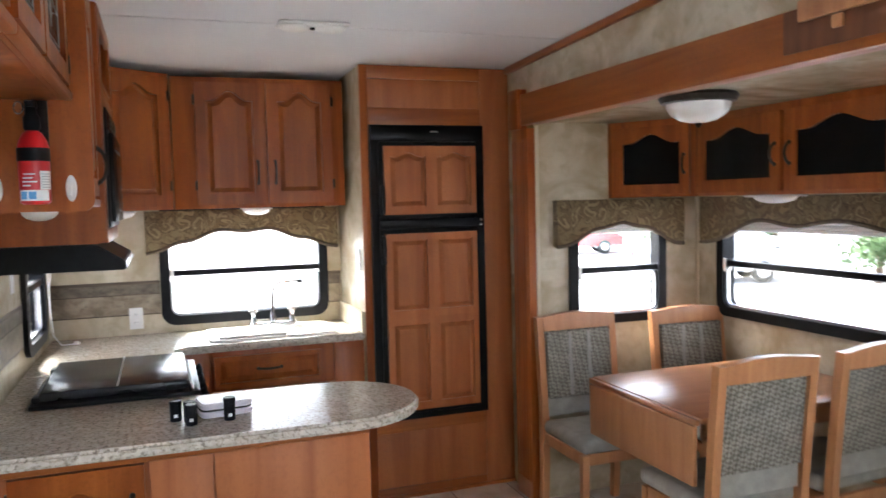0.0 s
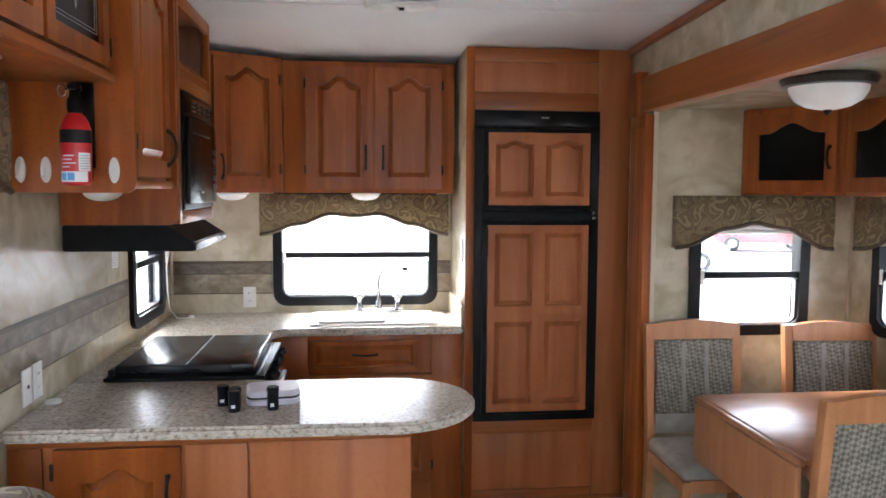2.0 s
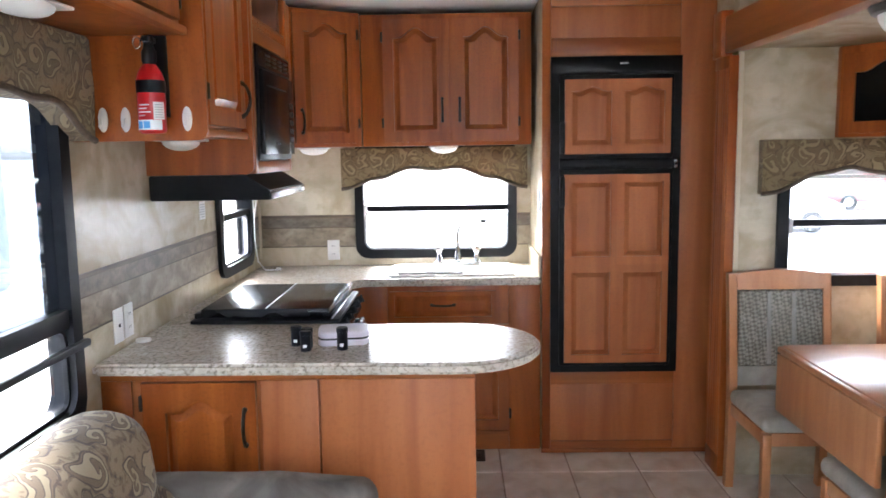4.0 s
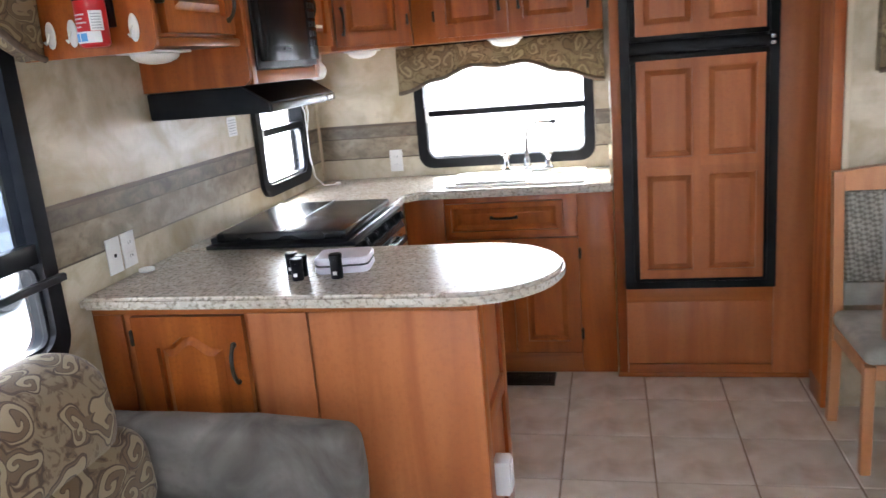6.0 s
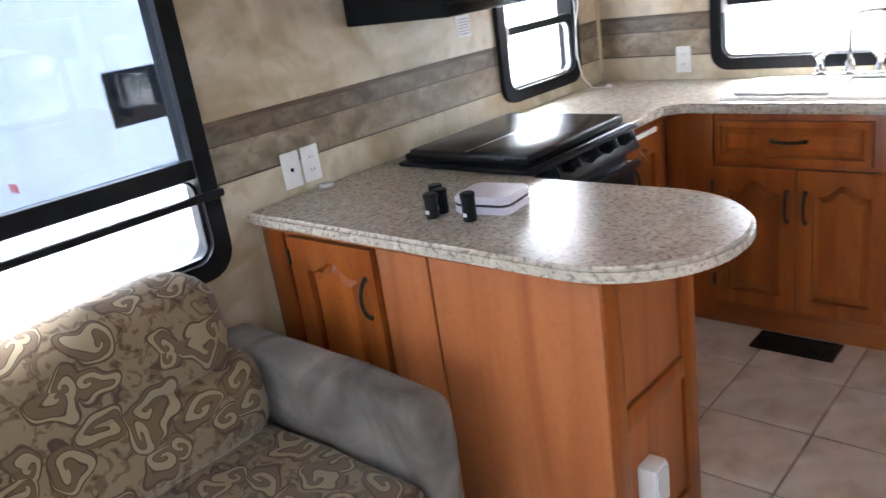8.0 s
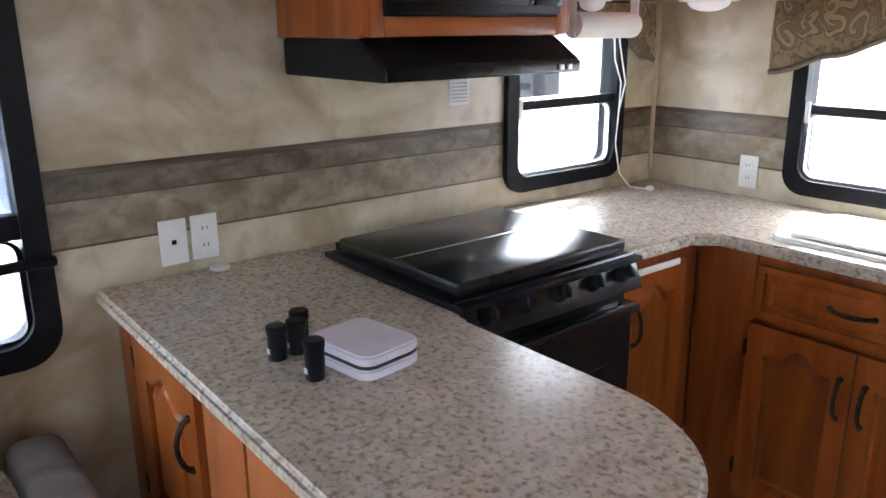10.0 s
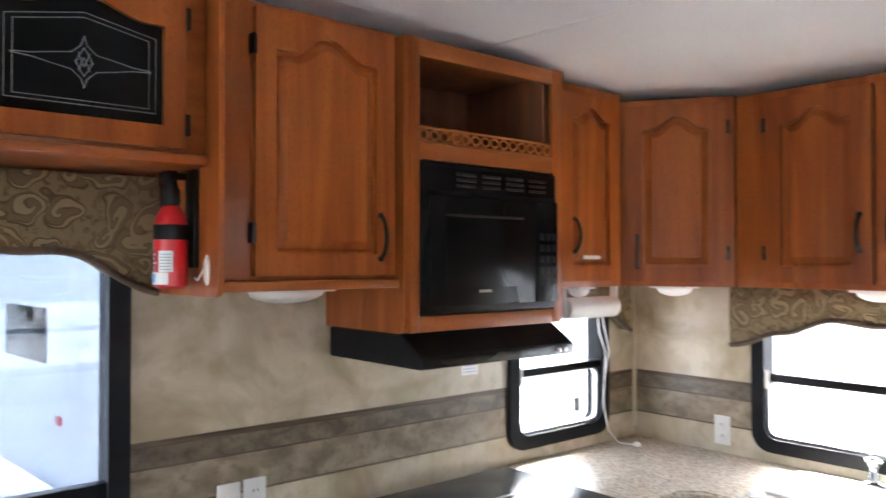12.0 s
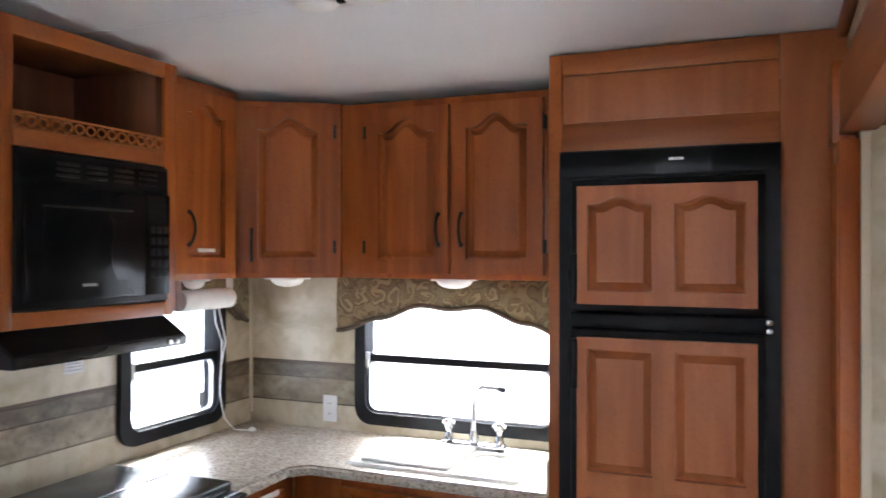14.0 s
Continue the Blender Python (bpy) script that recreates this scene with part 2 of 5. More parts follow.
ASPHALT = material("pale_gravel", (0.36, 0.355, 0.35), 0.85, 0, (0.48, 0.475, 0.47), (0.4, 0.4, 0.4), 8, (5, 0.3, (0.28, 0.28, 0.28)), 0.1)
RV_WHITE = material("trailer_paint", (0.76, 0.76, 0.76), 0.35, 0, (0.82, 0.82, 0.82), (0.8, 0.8, 0.8), 4)
RV_GREY = material("trailer_stripe", (0.28, 0.29, 0.31), 0.4, 0, (0.36, 0.37, 0.39), (2, 2, 2), 4)
CAR_RED = material("car_red", (0.33, 0.02, 0.025), 0.25, 0, (0.38, 0.03, 0.03), (2, 2, 2), 3, coat=0.5)
CAR_SILVER = material("car_silver", (0.36, 0.38, 0.41), 0.3, 0.3, (0.42, 0.44, 0.47), (2, 2, 2), 3, coat=0.5)
RUBBER = material("rubber", (0.02, 0.02, 0.02), 0.8, 0, (0.035, 0.035, 0.035), (9, 9, 9), 3)
LEAF = material("leaf", (0.035, 0.075, 0.022), 0.6, 0, (0.085, 0.15, 0.045), (0.7, 0.7, 0.7), 5)
BARK = material("bark", (0.09, 0.065, 0.045), 0.9, 0, (0.16, 0.12, 0.085), (4, 4, 1), 5)

# ---- building tools ----
ORIGIN = {}


def thing(name, loc, label, category, group="", kind=""):
    ob = new(name)
    ob.location = loc
    ob.empty_display_size = 0.05
    ORIGIN[ob.name] = Vector(loc)
    return tagged(ob, label, category, group, kind)


def finish(name, bm, mat, loc=(0, 0, 0), smooth=True):
    me = bpy.data.meshes.new(name)
    bmesh.ops.recalc_face_normals(bm, faces=bm.faces)
    bm.transform(Matrix.Translation(-Vector(loc)))
    bm.to_mesh(me)
    bm.free()
    me.materials.append(mat)
    if smooth:
        me.shade_smooth()
        me.set_sharp_from_angle(angle=radians(32))
    return me


def part(name, bm, mat, parent, label=""):
    loc = ORIGIN[parent.name]
    ob = new(name, finish(name, bm, mat, loc))
    ob.parent = parent
    ORIGIN[ob.name] = loc
    return tagged(ob, label)


def structure(name, bm, mat, label, category):
    ob = new(name, finish(name, bm, mat))
    ORIGIN[ob.name] = Vector((0, 0, 0))
    return tagged(ob, label, category, kind="structure")


def single(name, bm, mat, label, category, group=""):
    """A thing that is one mesh; its origin lies under its middle."""
    co = [v.co for v in bm.verts]
    loc = Vector(((min(c.x for c in co) + max(c.x for c in co)) / 2, (min(c.y for c in co) + max(c.y for c in co)) / 2, min(c.z for c in co)))
    ob = new(name, finish(name, bm, mat, loc))
    ob.location = loc
    ORIGIN[ob.name] = loc
    return tagged(ob, label, category, group)


def box(x0, x1, y0, y1, z0, z1, r=0.0, bm=None, m=None, seg=2):
    """A box with rounded edges, added to bm."""
    t = bmesh.new()
    bmesh.ops.create_cube(t, size=1)
    for v in t.verts:
        v.co = Vector(((x0 + x1) / 2 + v.co.x * (x1 - x0), (y0 + y1) / 2 + v.co.y * (y1 - y0), (z0 + z1) / 2 + v.co.z * (z1 - z0)))
    if r:
        r = min(r, 0.48 * min(abs(x1 - x0), abs(y1 - y0), abs(z1 - z0)))
        bmesh.ops.bevel(t, geom=t.edges[:], offset=r, segments=seg, affect="EDGES", profile=0.5)
    if m is not None:
        t.transform(m)
    return join(bm, t)


def join(bm, t):
    if bm is None:
        return t
    me = bpy.data.meshes.new("scratch")
    t.to_mesh(me)
    t.free()
    bm.from_mesh(me)
    bpy.data.meshes.remove(me)
    return bm


def tube(points, radius, bm=None, sides=10, caps=True):
    """A round bar along points; radius may be a list."""
    bm = bm or bmesh.new()
    pts = [Vector(p) for p in points]
    rad = radius if isinstance(radius, (list, tuple)) else [radius] * len(pts)
    rings = []
    side = None
    for i, p in enumerate(pts):
        d = (pts[min(i + 1, len(pts) - 1)] - pts[max(i - 1, 0)]).normalized()
        if side is None:
            side = d.cross(Vector((0, 0, 1)) if abs(d.z) < 0.9 else Vector((1, 0, 0))).normalized()
        else:
            side = (side - d * side.dot(d)).normalized()
        up = side.cross(d)
        rings.append([bm.verts.new(p + rad[i] * (math.cos(a) * side + math.sin(a) * up)) for a in (2 * math.pi * k / sides for k in range(sides))])
    for a, b in zip(rings, rings[1:]):
        for k in range(sides):
            bm.faces.new((a[k], a[(k + 1) % sides], b[(k + 1) % sides], b[k]))
    if caps:
        bm.faces.new(rings[0])
        bm.faces.new(rings[-1])
    return bm


def lathe(profile, centre, axis="z", sides=24, bm=None):
    """A turned shape: profile of (radius, height) from centre along axis."""
    bm = bm or bmesh.new()
    c = Vector(centre)
    turn = {"z": Matrix.Identity(3), "x": Matrix(((0, 0, 1), (1, 0, 0), (0, 1, 0))), "y": Matrix(((1, 0, 0), (0, 0, 1), (0, -1, 0)))}[axis]
    rings = [[bm.verts.new(c + turn @ Vector((max(r, 0.0004) * math.cos(a), max(r, 0.0004) * math.sin(a), h)))
              for a in (2 * math.pi * k / sides for k in range(sides))] for r, h in profile]
    for a, b in zip(rings, rings[1:]):
        for k in range(sides):
            bm.faces.new((a[k], a[(k + 1) % sides], b[(k + 1) % sides], b[k]))
    bm.faces.new(rings[0])
    bm.faces.new(rings[-1])
    return bm


def face_on(origin, n):
    """Maps (right, up, out) of a vertical face with the outward normal n to the world."""
    n = Vector(n).normalized()
    up = Vector((0, 0, 1))
    r = up.cross(n)
    return Matrix.Translation(origin) @ Matrix((r, up, n)).transposed().to_4x4()


def ring(outer, inner, d0, d1, bm=None, slope=0.0):
    """A flat frame between two loops of (u, v) with as many points each, from depth d0 to d1."""
    bm = bm or bmesh.new()
    k = len(outer)
    of = [bm.verts.new((u, v, d1)) for u, v in outer]
    nf = [bm.verts.new((u, v, d1)) for u, v in inner]
    ob = [bm.verts.new((u, v, d0)) for u, v in outer]
    nb = [bm.verts.new((u, v, d0)) for u, v in inner]
    for i in range(k):
        j = (i + 1) % k
        bm.faces.new((of[i], of[j], nf[j], nf[i]))
        bm.faces.new((nf[i], nf[j], nb[j], nb[i]))
        bm.faces.new((ob[i], ob[j], of[j], of[i]))
        bm.faces.new((nb[i], nb[j], ob[j], ob[i]))
    return bm


def plate(loop, d0, d1, bm=None, inset=0.0):
    """A solid plate with the outline loop; its front may be smaller by inset, towards the middle."""
    bm = bm or bmesh.new()
    cu, cv = sum(p[0] for p in loop) / len(loop), (min(p[1] for p in loop) + max(p[1] for p in loop)) / 2
    hu, hv = max(abs(p[0] - cu) for p in loop), max(abs(p[1] - cv) for p in loop)
    back = [bm.verts.new((u, v, d0)) for u, v in loop]
    front = [bm.verts.new((cu + (u - cu) * (1 - inset / hu), cv + (v - cv) * (1 - inset / hv), d1)) for u, v in loop]
    bm.faces.new(back)
    bm.faces.new(front)
    for i in range(len(loop)):
        j = (i + 1) % len(loop)
        bm.faces.new((back[i], back[j], front[j], front[i]))
    return bm


def rounded(u0, u1, v0, v1, r, n=6):
    pts = []
    for cu, cv, a0 in ((u1 - r, v1 - r, 0), (u0 + r, v1 - r, 90), (u0 + r, v0 + r, 180), (u1 - r, v0 + r, 270)):
        pts += [(cu + r * math.cos(radians(a0 + 90 * k / n)), cv + r * math.sin(radians(a0 + 90 * k / n))) for k in range(n + 1)]
    return pts


def arch_loop(u0, u1, v0, v1, rise, n=20):
    """A panel outline whose top swells up in the middle (cathedral arch)."""
    top = []
    for k in range(n + 1):
        t = 1 - 2 * k / n
        s = 0.5 * (1 + math.cos(math.pi * min(abs(t) / 0.78, 1)))
        top.append(((u0 + u1) / 2 + t * (u1 - u0) / 2, v1 - rise + rise * s))
    return top + [(u0, v0), (u1, v0)]


def outer_for(inner, w, h):
    """Points on a rectangle's rim that pair with an arch_loop."""
    n = len(inner) - 3
    return [(w * (1 - k / n), h) for k in range(n + 1)] + [(0, 0), (w, 0)]


def pull(m, u, v, length=0.10, upright=True):
    """A bowed cabinet pull on two feet."""
    pts = []
    for k in range(13):
        t = k / 12
        s = -length / 2 + length * t
        d = 0.004 + 0.026 * math.sin(math.pi * t) ** 0.6
        pts.append(m @ Vector((u, v + s, d) if upright else (u + s, v, d)))
    rad = [0.0075 if k in (0, 12) else 0.0060 for k in range(13)]
    bm = tube(pts, rad, None, 8)
    for s in (-length / 2, length / 2):
        p0 = (u, v + s, 0) if upright else (u + s, v, 0)
        p1 = (p0[0], p0[1], 0.006)
        tube([m @ Vector(p0), m @ Vector(p1)], 0.009, bm, 8)
    return bm


def hinge(m, u, v):
    return box(u - 0.006, u + 0.006, v - 0.025, v + 0.025, 0, 0.026, 0.003, None, m)


def cabinet_door(parent, origin, n, w, h, rise=0.05, pull_at=None, hinge_side=0, flat=False, rail=0.055, glass=None, pull_len=0.115):
    """A door or drawer front on a face: frame with a raised, arched panel."""
    m = face_on(origin, n)
    inner = arch_loop(rail, w - rail, rail, h - rail * 0.8, rise)
    bm = ring(outer_for(inner, w, h), inner, 0.001, 0.022)
    bm.transform(m)
    door = part("door" if not flat else "drawer_front", bm, WOOD, parent)
    if glass is None:
        pan = plate(inner, 0.001, 0.004)
        pan2 = arch_loop(rail + 0.010, w - rail - 0.010, rail + 0.010, h - rail * 0.8 - 0.010, rise)
        plate(pan2, 0.0045, 0.0195, pan, 0.022)
        pan.transform(m)
        part("raised_panel", pan, WOOD, door)
    else:
        pan = plate(inner, 0.003, 0.009)
        pan.transform(m)
        part("pane", pan, glass, door, "black glass pane")
    if pull_at:
        part("handle", pull(m @ Matrix.Translation((0, 0, 0.0215)), pull_at[0], pull_at[1], pull_len, not flat), IRON, door, "dark bronze handle")
    if hinge_side:
        for v in (0.16 * h, 0.86 * h):
            part("hinge", hinge(m, -0.004 if hinge_side < 0 else w + 0.004, v), IRON, door)
    return door


def wall_with_openings(name, axis, a0, a1, z0, z1, d0, d1, holes, mat, label):
    """A thick wall with rectangular holes: axis is the direction along which it runs, d0 to d1 its thickness."""
    us = sorted({a0, a1, *[h[0] for h in holes], *[h[1] for h in holes]})
    vs = sorted({z0, z1, *[h[2] for h in holes], *[h[3] for h in holes]})
    bm = bmesh.new()
    for ua, ub in zip(us, us[1:]):
        for va, vb in zip(vs, vs[1:]):
            if any(h[0] < (ua + ub) / 2 < h[1] and h[2] < (va + vb) / 2 < h[3] for h in holes):
                continue
            if axis == "x":
                box(ua, ub, d0, d1, va, vb, 0, bm)
            else:
                box(d0, d1, ua, ub, va, vb, 0, bm)
    bmesh.ops.remove_doubles(bm, verts=bm.verts, dist=1e-5)
    return structure(name, bm, mat, label, "wall")


def window(name, origin, n, w, h, bar, label, r=0.075, rim=0.05, bar_h=0.03, tinted=False, back_face=0.05):
    """A rounded window: black frame, cross bar, panes, latch."""
    m = face_on(origin, n)
    root = thing(name, origin, label, "window", kind="structure")
    bm = ring(rounded(0, w, 0, h, r), rounded(rim, w - rim, rim, h - rim, r * 0.7), -back_face - 0.01, 0.022)
    bmesh.ops.bevel(bm, geom=[e for e in bm.edges if len(e.link_faces) == 2 and e.calc_face_angle(0) > 1.2], offset=0.004, segments=1, affect="EDGES")
    bm.transform(m)
    fr = part("window_frame", bm, BLACK, root, "black window frame with rounded corners")
    bm = box(rim - 0.004, w - rim + 0.004, bar - bar_h / 2, bar + bar_h / 2, -0.03, 0.012, 0.003, None, m)
    part("cross_bar", bm, BLACK, root)
    bm = ring(rounded(rim, w - rim, rim, bar - bar_h / 2, 0.04), rounded(rim + 0.012, w - rim - 0.012, rim + 0.012, bar - bar_h / 2 - 0.004, 0.035), -0.02, 0.002)
    bm.transform(m)
    part("sash", bm, STEEL if not tinted else BLACK, root, "thin metal sash")
    for v0, v1, mt in ((rim - 0.004, bar - bar_h / 2 + 0.003, PANE), (bar + bar_h / 2 - 0.003, h - rim + 0.004, PANE_TINT if tinted else PANE)):
        ob = part("pane", box(rim - 0.004, w - rim + 0.004, v0, v1, -0.016, -0.012, 0, None, m), mt, root)
        ob.visible_shadow = False
    bm = box(rim + 0.002, rim + 0.020, bar - bar_h / 2 - 0.03, bar + bar_h / 2 + 0.01, 0.012, 0.020, 0.003, None, m)
    part("latch", bm, WHITE, root)
    return root


def valance(name, origin, n, w, top, curve, label, depth=0.055):
    """A padded, scalloped fabric box over a window; curve is a list of (share of width, height) for its lower edge."""
    m = face_on(origin, n)
    root = thing(name, origin, label, "valance")
    ts = np.array([c[0] for c in curve])
    zs = np.array([c[1] for c in curve])
    n_ = 64
    us = np.linspace(0, 1, n_ + 1)
    low = np.interp(us, ts, zs)
    low = np.convolve(np.pad(low, 2, mode="edge"), np.ones(5) / 5, "valid")
    bm = bmesh.new()
    rows = []
    for u, z in zip(us, low):
        b = 0.006 * math.sin(u * math.pi * 9)
        rows.append([bm.verts.new((u * w, z, 0)), bm.verts.new((u * w, z, depth - 0.006)), bm.verts.new((u * w, z + 0.012, depth)),
                     bm.verts.new((u * w, (z + top) / 2, depth + 0.006 + b * 0.3)), bm.verts.new((u * w, top - 0.01, depth)), bm.verts.new((u * w, top, depth - 0.006)), bm.verts.new((u * w, top, 0))])
    for a, b in zip(rows, rows[1:]):
        for k in range(7):
            j = (k + 1) % 7
            bm.faces.new((a[k], b[k], b[j], a[j]))
    bm.faces.new(rows[0])
    bm.faces.new(rows[-1])
    bm.transform(m)
    part("padded_front", bm, VALANCE_FABRIC, root)
    pts = [m @ Vector((u * w, z + 0.002, depth - 0.001)) for u, z in zip(us, low)]
    part("piping", tube(pts, 0.010, None, 8), PIPING, root, "brown piping along the scalloped edge")
    return root

# ---- structure ----
CEIL = 2.31
# the roof climbs slightly from the sink wall towards the rear
RISE = Matrix(((1, 0, 0, 0), (0, 1, 0, 0), (0, -0.04, 1, -0.022), (0, 0, 0, 1)))
bm = box(-0.05, 3.47, -6.0, 0.05, -0.12, -0.006)
floor = structure("floor", bm, GROUT, "brown-grouted vinyl floor of pale stone-look tiles", "floor")
wall_with_openings("wall_west", "y", -6.0, 0.05, -0.12, CEIL + 0.28, -0.05, 0.0, [(-0.77, -0.235, 0.985, 1.59), (-3.87, -2.225, 0.79, 1.86), (-5.77, -4.33, 0.79, 1.86)], PAPER,
                   "beige mottled vinyl wallpaper on the kitchen side wall")
wall_with_openings("wall_north", "x", 0.0, 2.42, -0.12, CEIL + 0.28, 0.0, 0.05, [(0.587, 1.448, 0.977, 1.59)], PAPER, "beige mottled vinyl wallpaper on the sink wall")
wall_with_openings("wall_slide_end", "x", 2.40, 3.42, -0.12, 2.02, -0.87, -0.82, [(2.625, 3.165, 0.94, 1.49)], PAPER, "beige wallpapered end wall of the dining slide")
wall_with_openings("wall_slide_side", "y", -5.0, -0.82, -0.12, 2.02, 3.42, 3.47, [(-3.0, -1.085, 0.97, 1.49), (-4.77, -3.33, 0.79, 1.75)], PAPER, "beige wallpapered outer wall of the dining slide")
wall_with_openings("wall_slide_rear", "x", 2.40, 3.42, -0.12, 2.02, -5.05, -5.0, [], PAPER, "beige wallpapered rear wall of the dining slide")
wall_with_openings("wall_east", "y", -6.0, 0.0, -0.12, CEIL + 0.28, 2.40, 2.45, [(-5.01, -0.855, -0.12, 1.985)], PAPER, "beige wallpaper above the slide opening")
wall_with_openings("wall_south", "x", 0.0, 2.40, -0.12, CEIL + 0.28, -6.05, -6.0, [(0.88, 2.32, 0.43, 2.09)], PAPER, "beige wallpapered rear wall")
bm = box(-0.05, 2.45, -6.0, 0.05, CEIL, CEIL + 0.04)
for ys in (-1.22, -3.66):
    box(0.0, 2.40, ys - 0.012, ys + 0.012, CEIL - 0.003, CEIL - 0.0005, 0.001, bm)
bm.transform(RISE)
structure("ceiling", bm, WHITE_CEIL, "white panel ceiling with flat seam strips", "ceiling")
structure("ceiling_slide", box(2.44, 3.47, -5.05, -0.82, 1.985, 2.02), PAPER, "beige papered low ceiling of the dining slide", "ceiling")

# border strips on the papered walls
for nm, args in (("border_west", [(0.0, 0.0015, -2.19, -0.803), (0.0, 0.0015, -0.203, -0.002)]), ("border_north", [(0.002, 0.553, -0.0015, 0.0), (1.482, 1.556, -0.0015, 0.0)])):
    bm = bmesh.new()
    be = bmesh.new()
    bu = bmesh.new()
    for x0, x1, y0, y1 in args:
        dx, dy = (0.001, 0) if nm == "border_west" else (0, 0.001)
        box(x0, x1, y0, y1, 1.020, 1.128, 0, bm)
        box(x0, x1 + dx * 0.4, y0 - dy * 0.4, y1, 1.128, 1.182, 0, bu)
        box(x0, x1 + dx, y0 - dy, y1, 1.182, 1.199, 0, be)
        box(x0, x1 + dx, y0 - dy, y1, 1.124, 1.129, 0, be)
        box(x0, x1 + dx, y0 - dy, y1, 1.014, 1.020, 0, be)
    ob = structure(nm, bm, BORDER, "grey-brown marbled wallpaper border", "trim")
    part("upper_band", bu, BORDER_DARK, ob, "darker grey-brown upper band")
    part("border_edge", be, BORDER_EDGE, ob)
bm = box(2.3985, 2.40, -0.70, -0.575, 1.018, 1.18)
structure("border_east", bm, BORDER, "grey-brown marbled wallpaper border strip", "trim")
structure("corner_trim", box(0.0, 0.014, -0.014, 0.0, 0.95, 1.58, 0.003), BEIGE_TRIM, "narrow beige corner bead between papered walls", "trim")
structure("corner_trim_slide", box(3.404, 3.42, -0.886, -0.87, 0.0, 1.97, 0.003), BEIGE_TRIM, "narrow beige corner bead in the dining slide", "trim")
structure("wall_bead_slide", box(2.402, 2.424, -0.88, -0.87, 0.0, 1.97, 0.002), BEIGE_TRIM, "beige bead beside the slide jamb", "trim")

# slide opening surround in cherry wood
jamb = structure("slide_jamb", box(2.355, 2.40, -0.885, -0.70, -0.006, 1.956, 0.004), WOOD, "tall cherry-wood jamb of the slide opening", "trim")
for k in range(6):
    part("flute", tube([(2.3553, -0.865 + k * 0.029, 0.10), (2.3553, -0.865 + k * 0.029, 1.90)], 0.0065, None, 8), WOOD, jamb)
structure("slide_header", box(2.362, 2.44, -5.0, -0.80, 1.975, 2.135, 0.004), WOOD_H, "long cherry-wood header beam over the slide opening", "trim")
bm = box(2.345, 2.40, -0.80, -0.685, 1.956, 2.165, 0.005)
structure("slide_corner_block", bm, WOOD, "square cherry-wood corner block of the slide trim", "trim")
bm = box(2.372, 2.40, -6.0, -0.574, 2.272, 2.309, 0.008)
bm.transform(RISE)
structure("ceiling_trim", bm, WOOD_H, "cherry-wood cove strip along the ceiling edge", "trim")
pq = structure("header_plaque", box(2.354, 2.3615, -3.40, -2.63, 2.005, 2.13, 0.003), SHADED_INSIDE, "dark recessed plaque on the slide header", "trim")
part("carved_scroll", box(2.335, 2.3535, -3.2, -2.70, 2.085, 2.15, 0.012), CHAIR_WOOD, pq)
part("carved_drop", box(2.338, 2.3535, -2.86, -2.82, 2.045, 2.084, 0.008), CHAIR_WOOD, pq)

# windows
window("window_1", (0.557, 0.0, 0.947), (0, -1, 0), 0.921, 0.673, 0.285, "black-framed kitchen window above the sink")
window("window_2", (0.0, -0.80, 0.955), (1, 0, 0), 0.595, 0.665, 0.290, "small black-framed window beside the counter corner")
window("window_3", (0.0, -3.90, 0.76), (1, 0, 0), 1.705, 1.13, 0.325, "large tinted black-framed window above the sofa", 0.09, 0.055, 0.055, True)
window("window_4", (2.595, -0.87, 0.91), (0, -1, 0), 0.60, 0.61, 0.292, "black-framed window in the slide's end wall")
window("window_5", (3.42, -1.055, 0.94), (-1, 0, 0), 1.975, 0.58, 0.285, "wide black-framed window beside the dining table")
# the last three are out of view, added to let in more daylight
window("added_window_6", (2.35, -6.0, 0.40), (0, 1, 0), 1.50, 1.72, 0.60, "tall black-framed rear window, unseen and added for light")
window("added_window_7", (0.0, -5.80, 0.76), (1, 0, 0), 1.50, 1.13, 0.35, "unseen black-framed side window near the rear, added for light")
window("added_window_8", (3.42, -3.30, 0.76), (-1, 0, 0), 1.50, 1.02, 0.35, "unseen black-framed slide window near the rear, added for light")
structure("window_ledge", box(0.0225, 0.045, -3.9, -2.19, 0.993, 1.016, 0.006), BLACK, "black sill rail across the sofa window", "trim")

SCALLOP = [(0, 1.345), (0.05, 1.352), (0.11, 1.375), (0.16, 1.405), (0.22, 1.402), (0.30, 1.44), (0.36, 1.465), (0.43, 1.458), (0.5, 1.446),
           (0.57, 1.458), (0.64, 1.465), (0.70, 1.44), (0.78, 1.402), (0.84, 1.405), (0.89, 1.375), (0.95, 1.352), (1, 1.345)]
valance("window_valance", (0.490, -0.002, 0), (0, -1, 0), 1.045, 1.574, SCALLOP, "scalloped brown scroll-pattern valance over the sink window")
valance("window_valance", (0.002, -0.80, 0), (1, 0, 0), 0.70, 1.574, [(0, 1.40), (0.2, 1.47), (0.5, 1.50), (0.8, 1.47), (0.9, 1.42), (1, 1.37)],
        "short brown scroll-pattern valance over the corner window")
WIDE = [(0, 1.60), (0.06, 1.64), (0.12, 1.72), (0.17, 1.70), (0.27, 1.74), (0.38, 1.69), (0.5, 1.66), (0.62, 1.69), (0.73, 1.72), (0.83, 1.69), (0.88, 1.71), (0.94, 1.64), (0.97, 1.60), (1, 1.59)]
valance("window_valance", (0.002, -3.92, 0), (1, 0, 0), 1.775, 1.892, WIDE, "long dark brown scroll-pattern valance over the sofa window", 0.075)
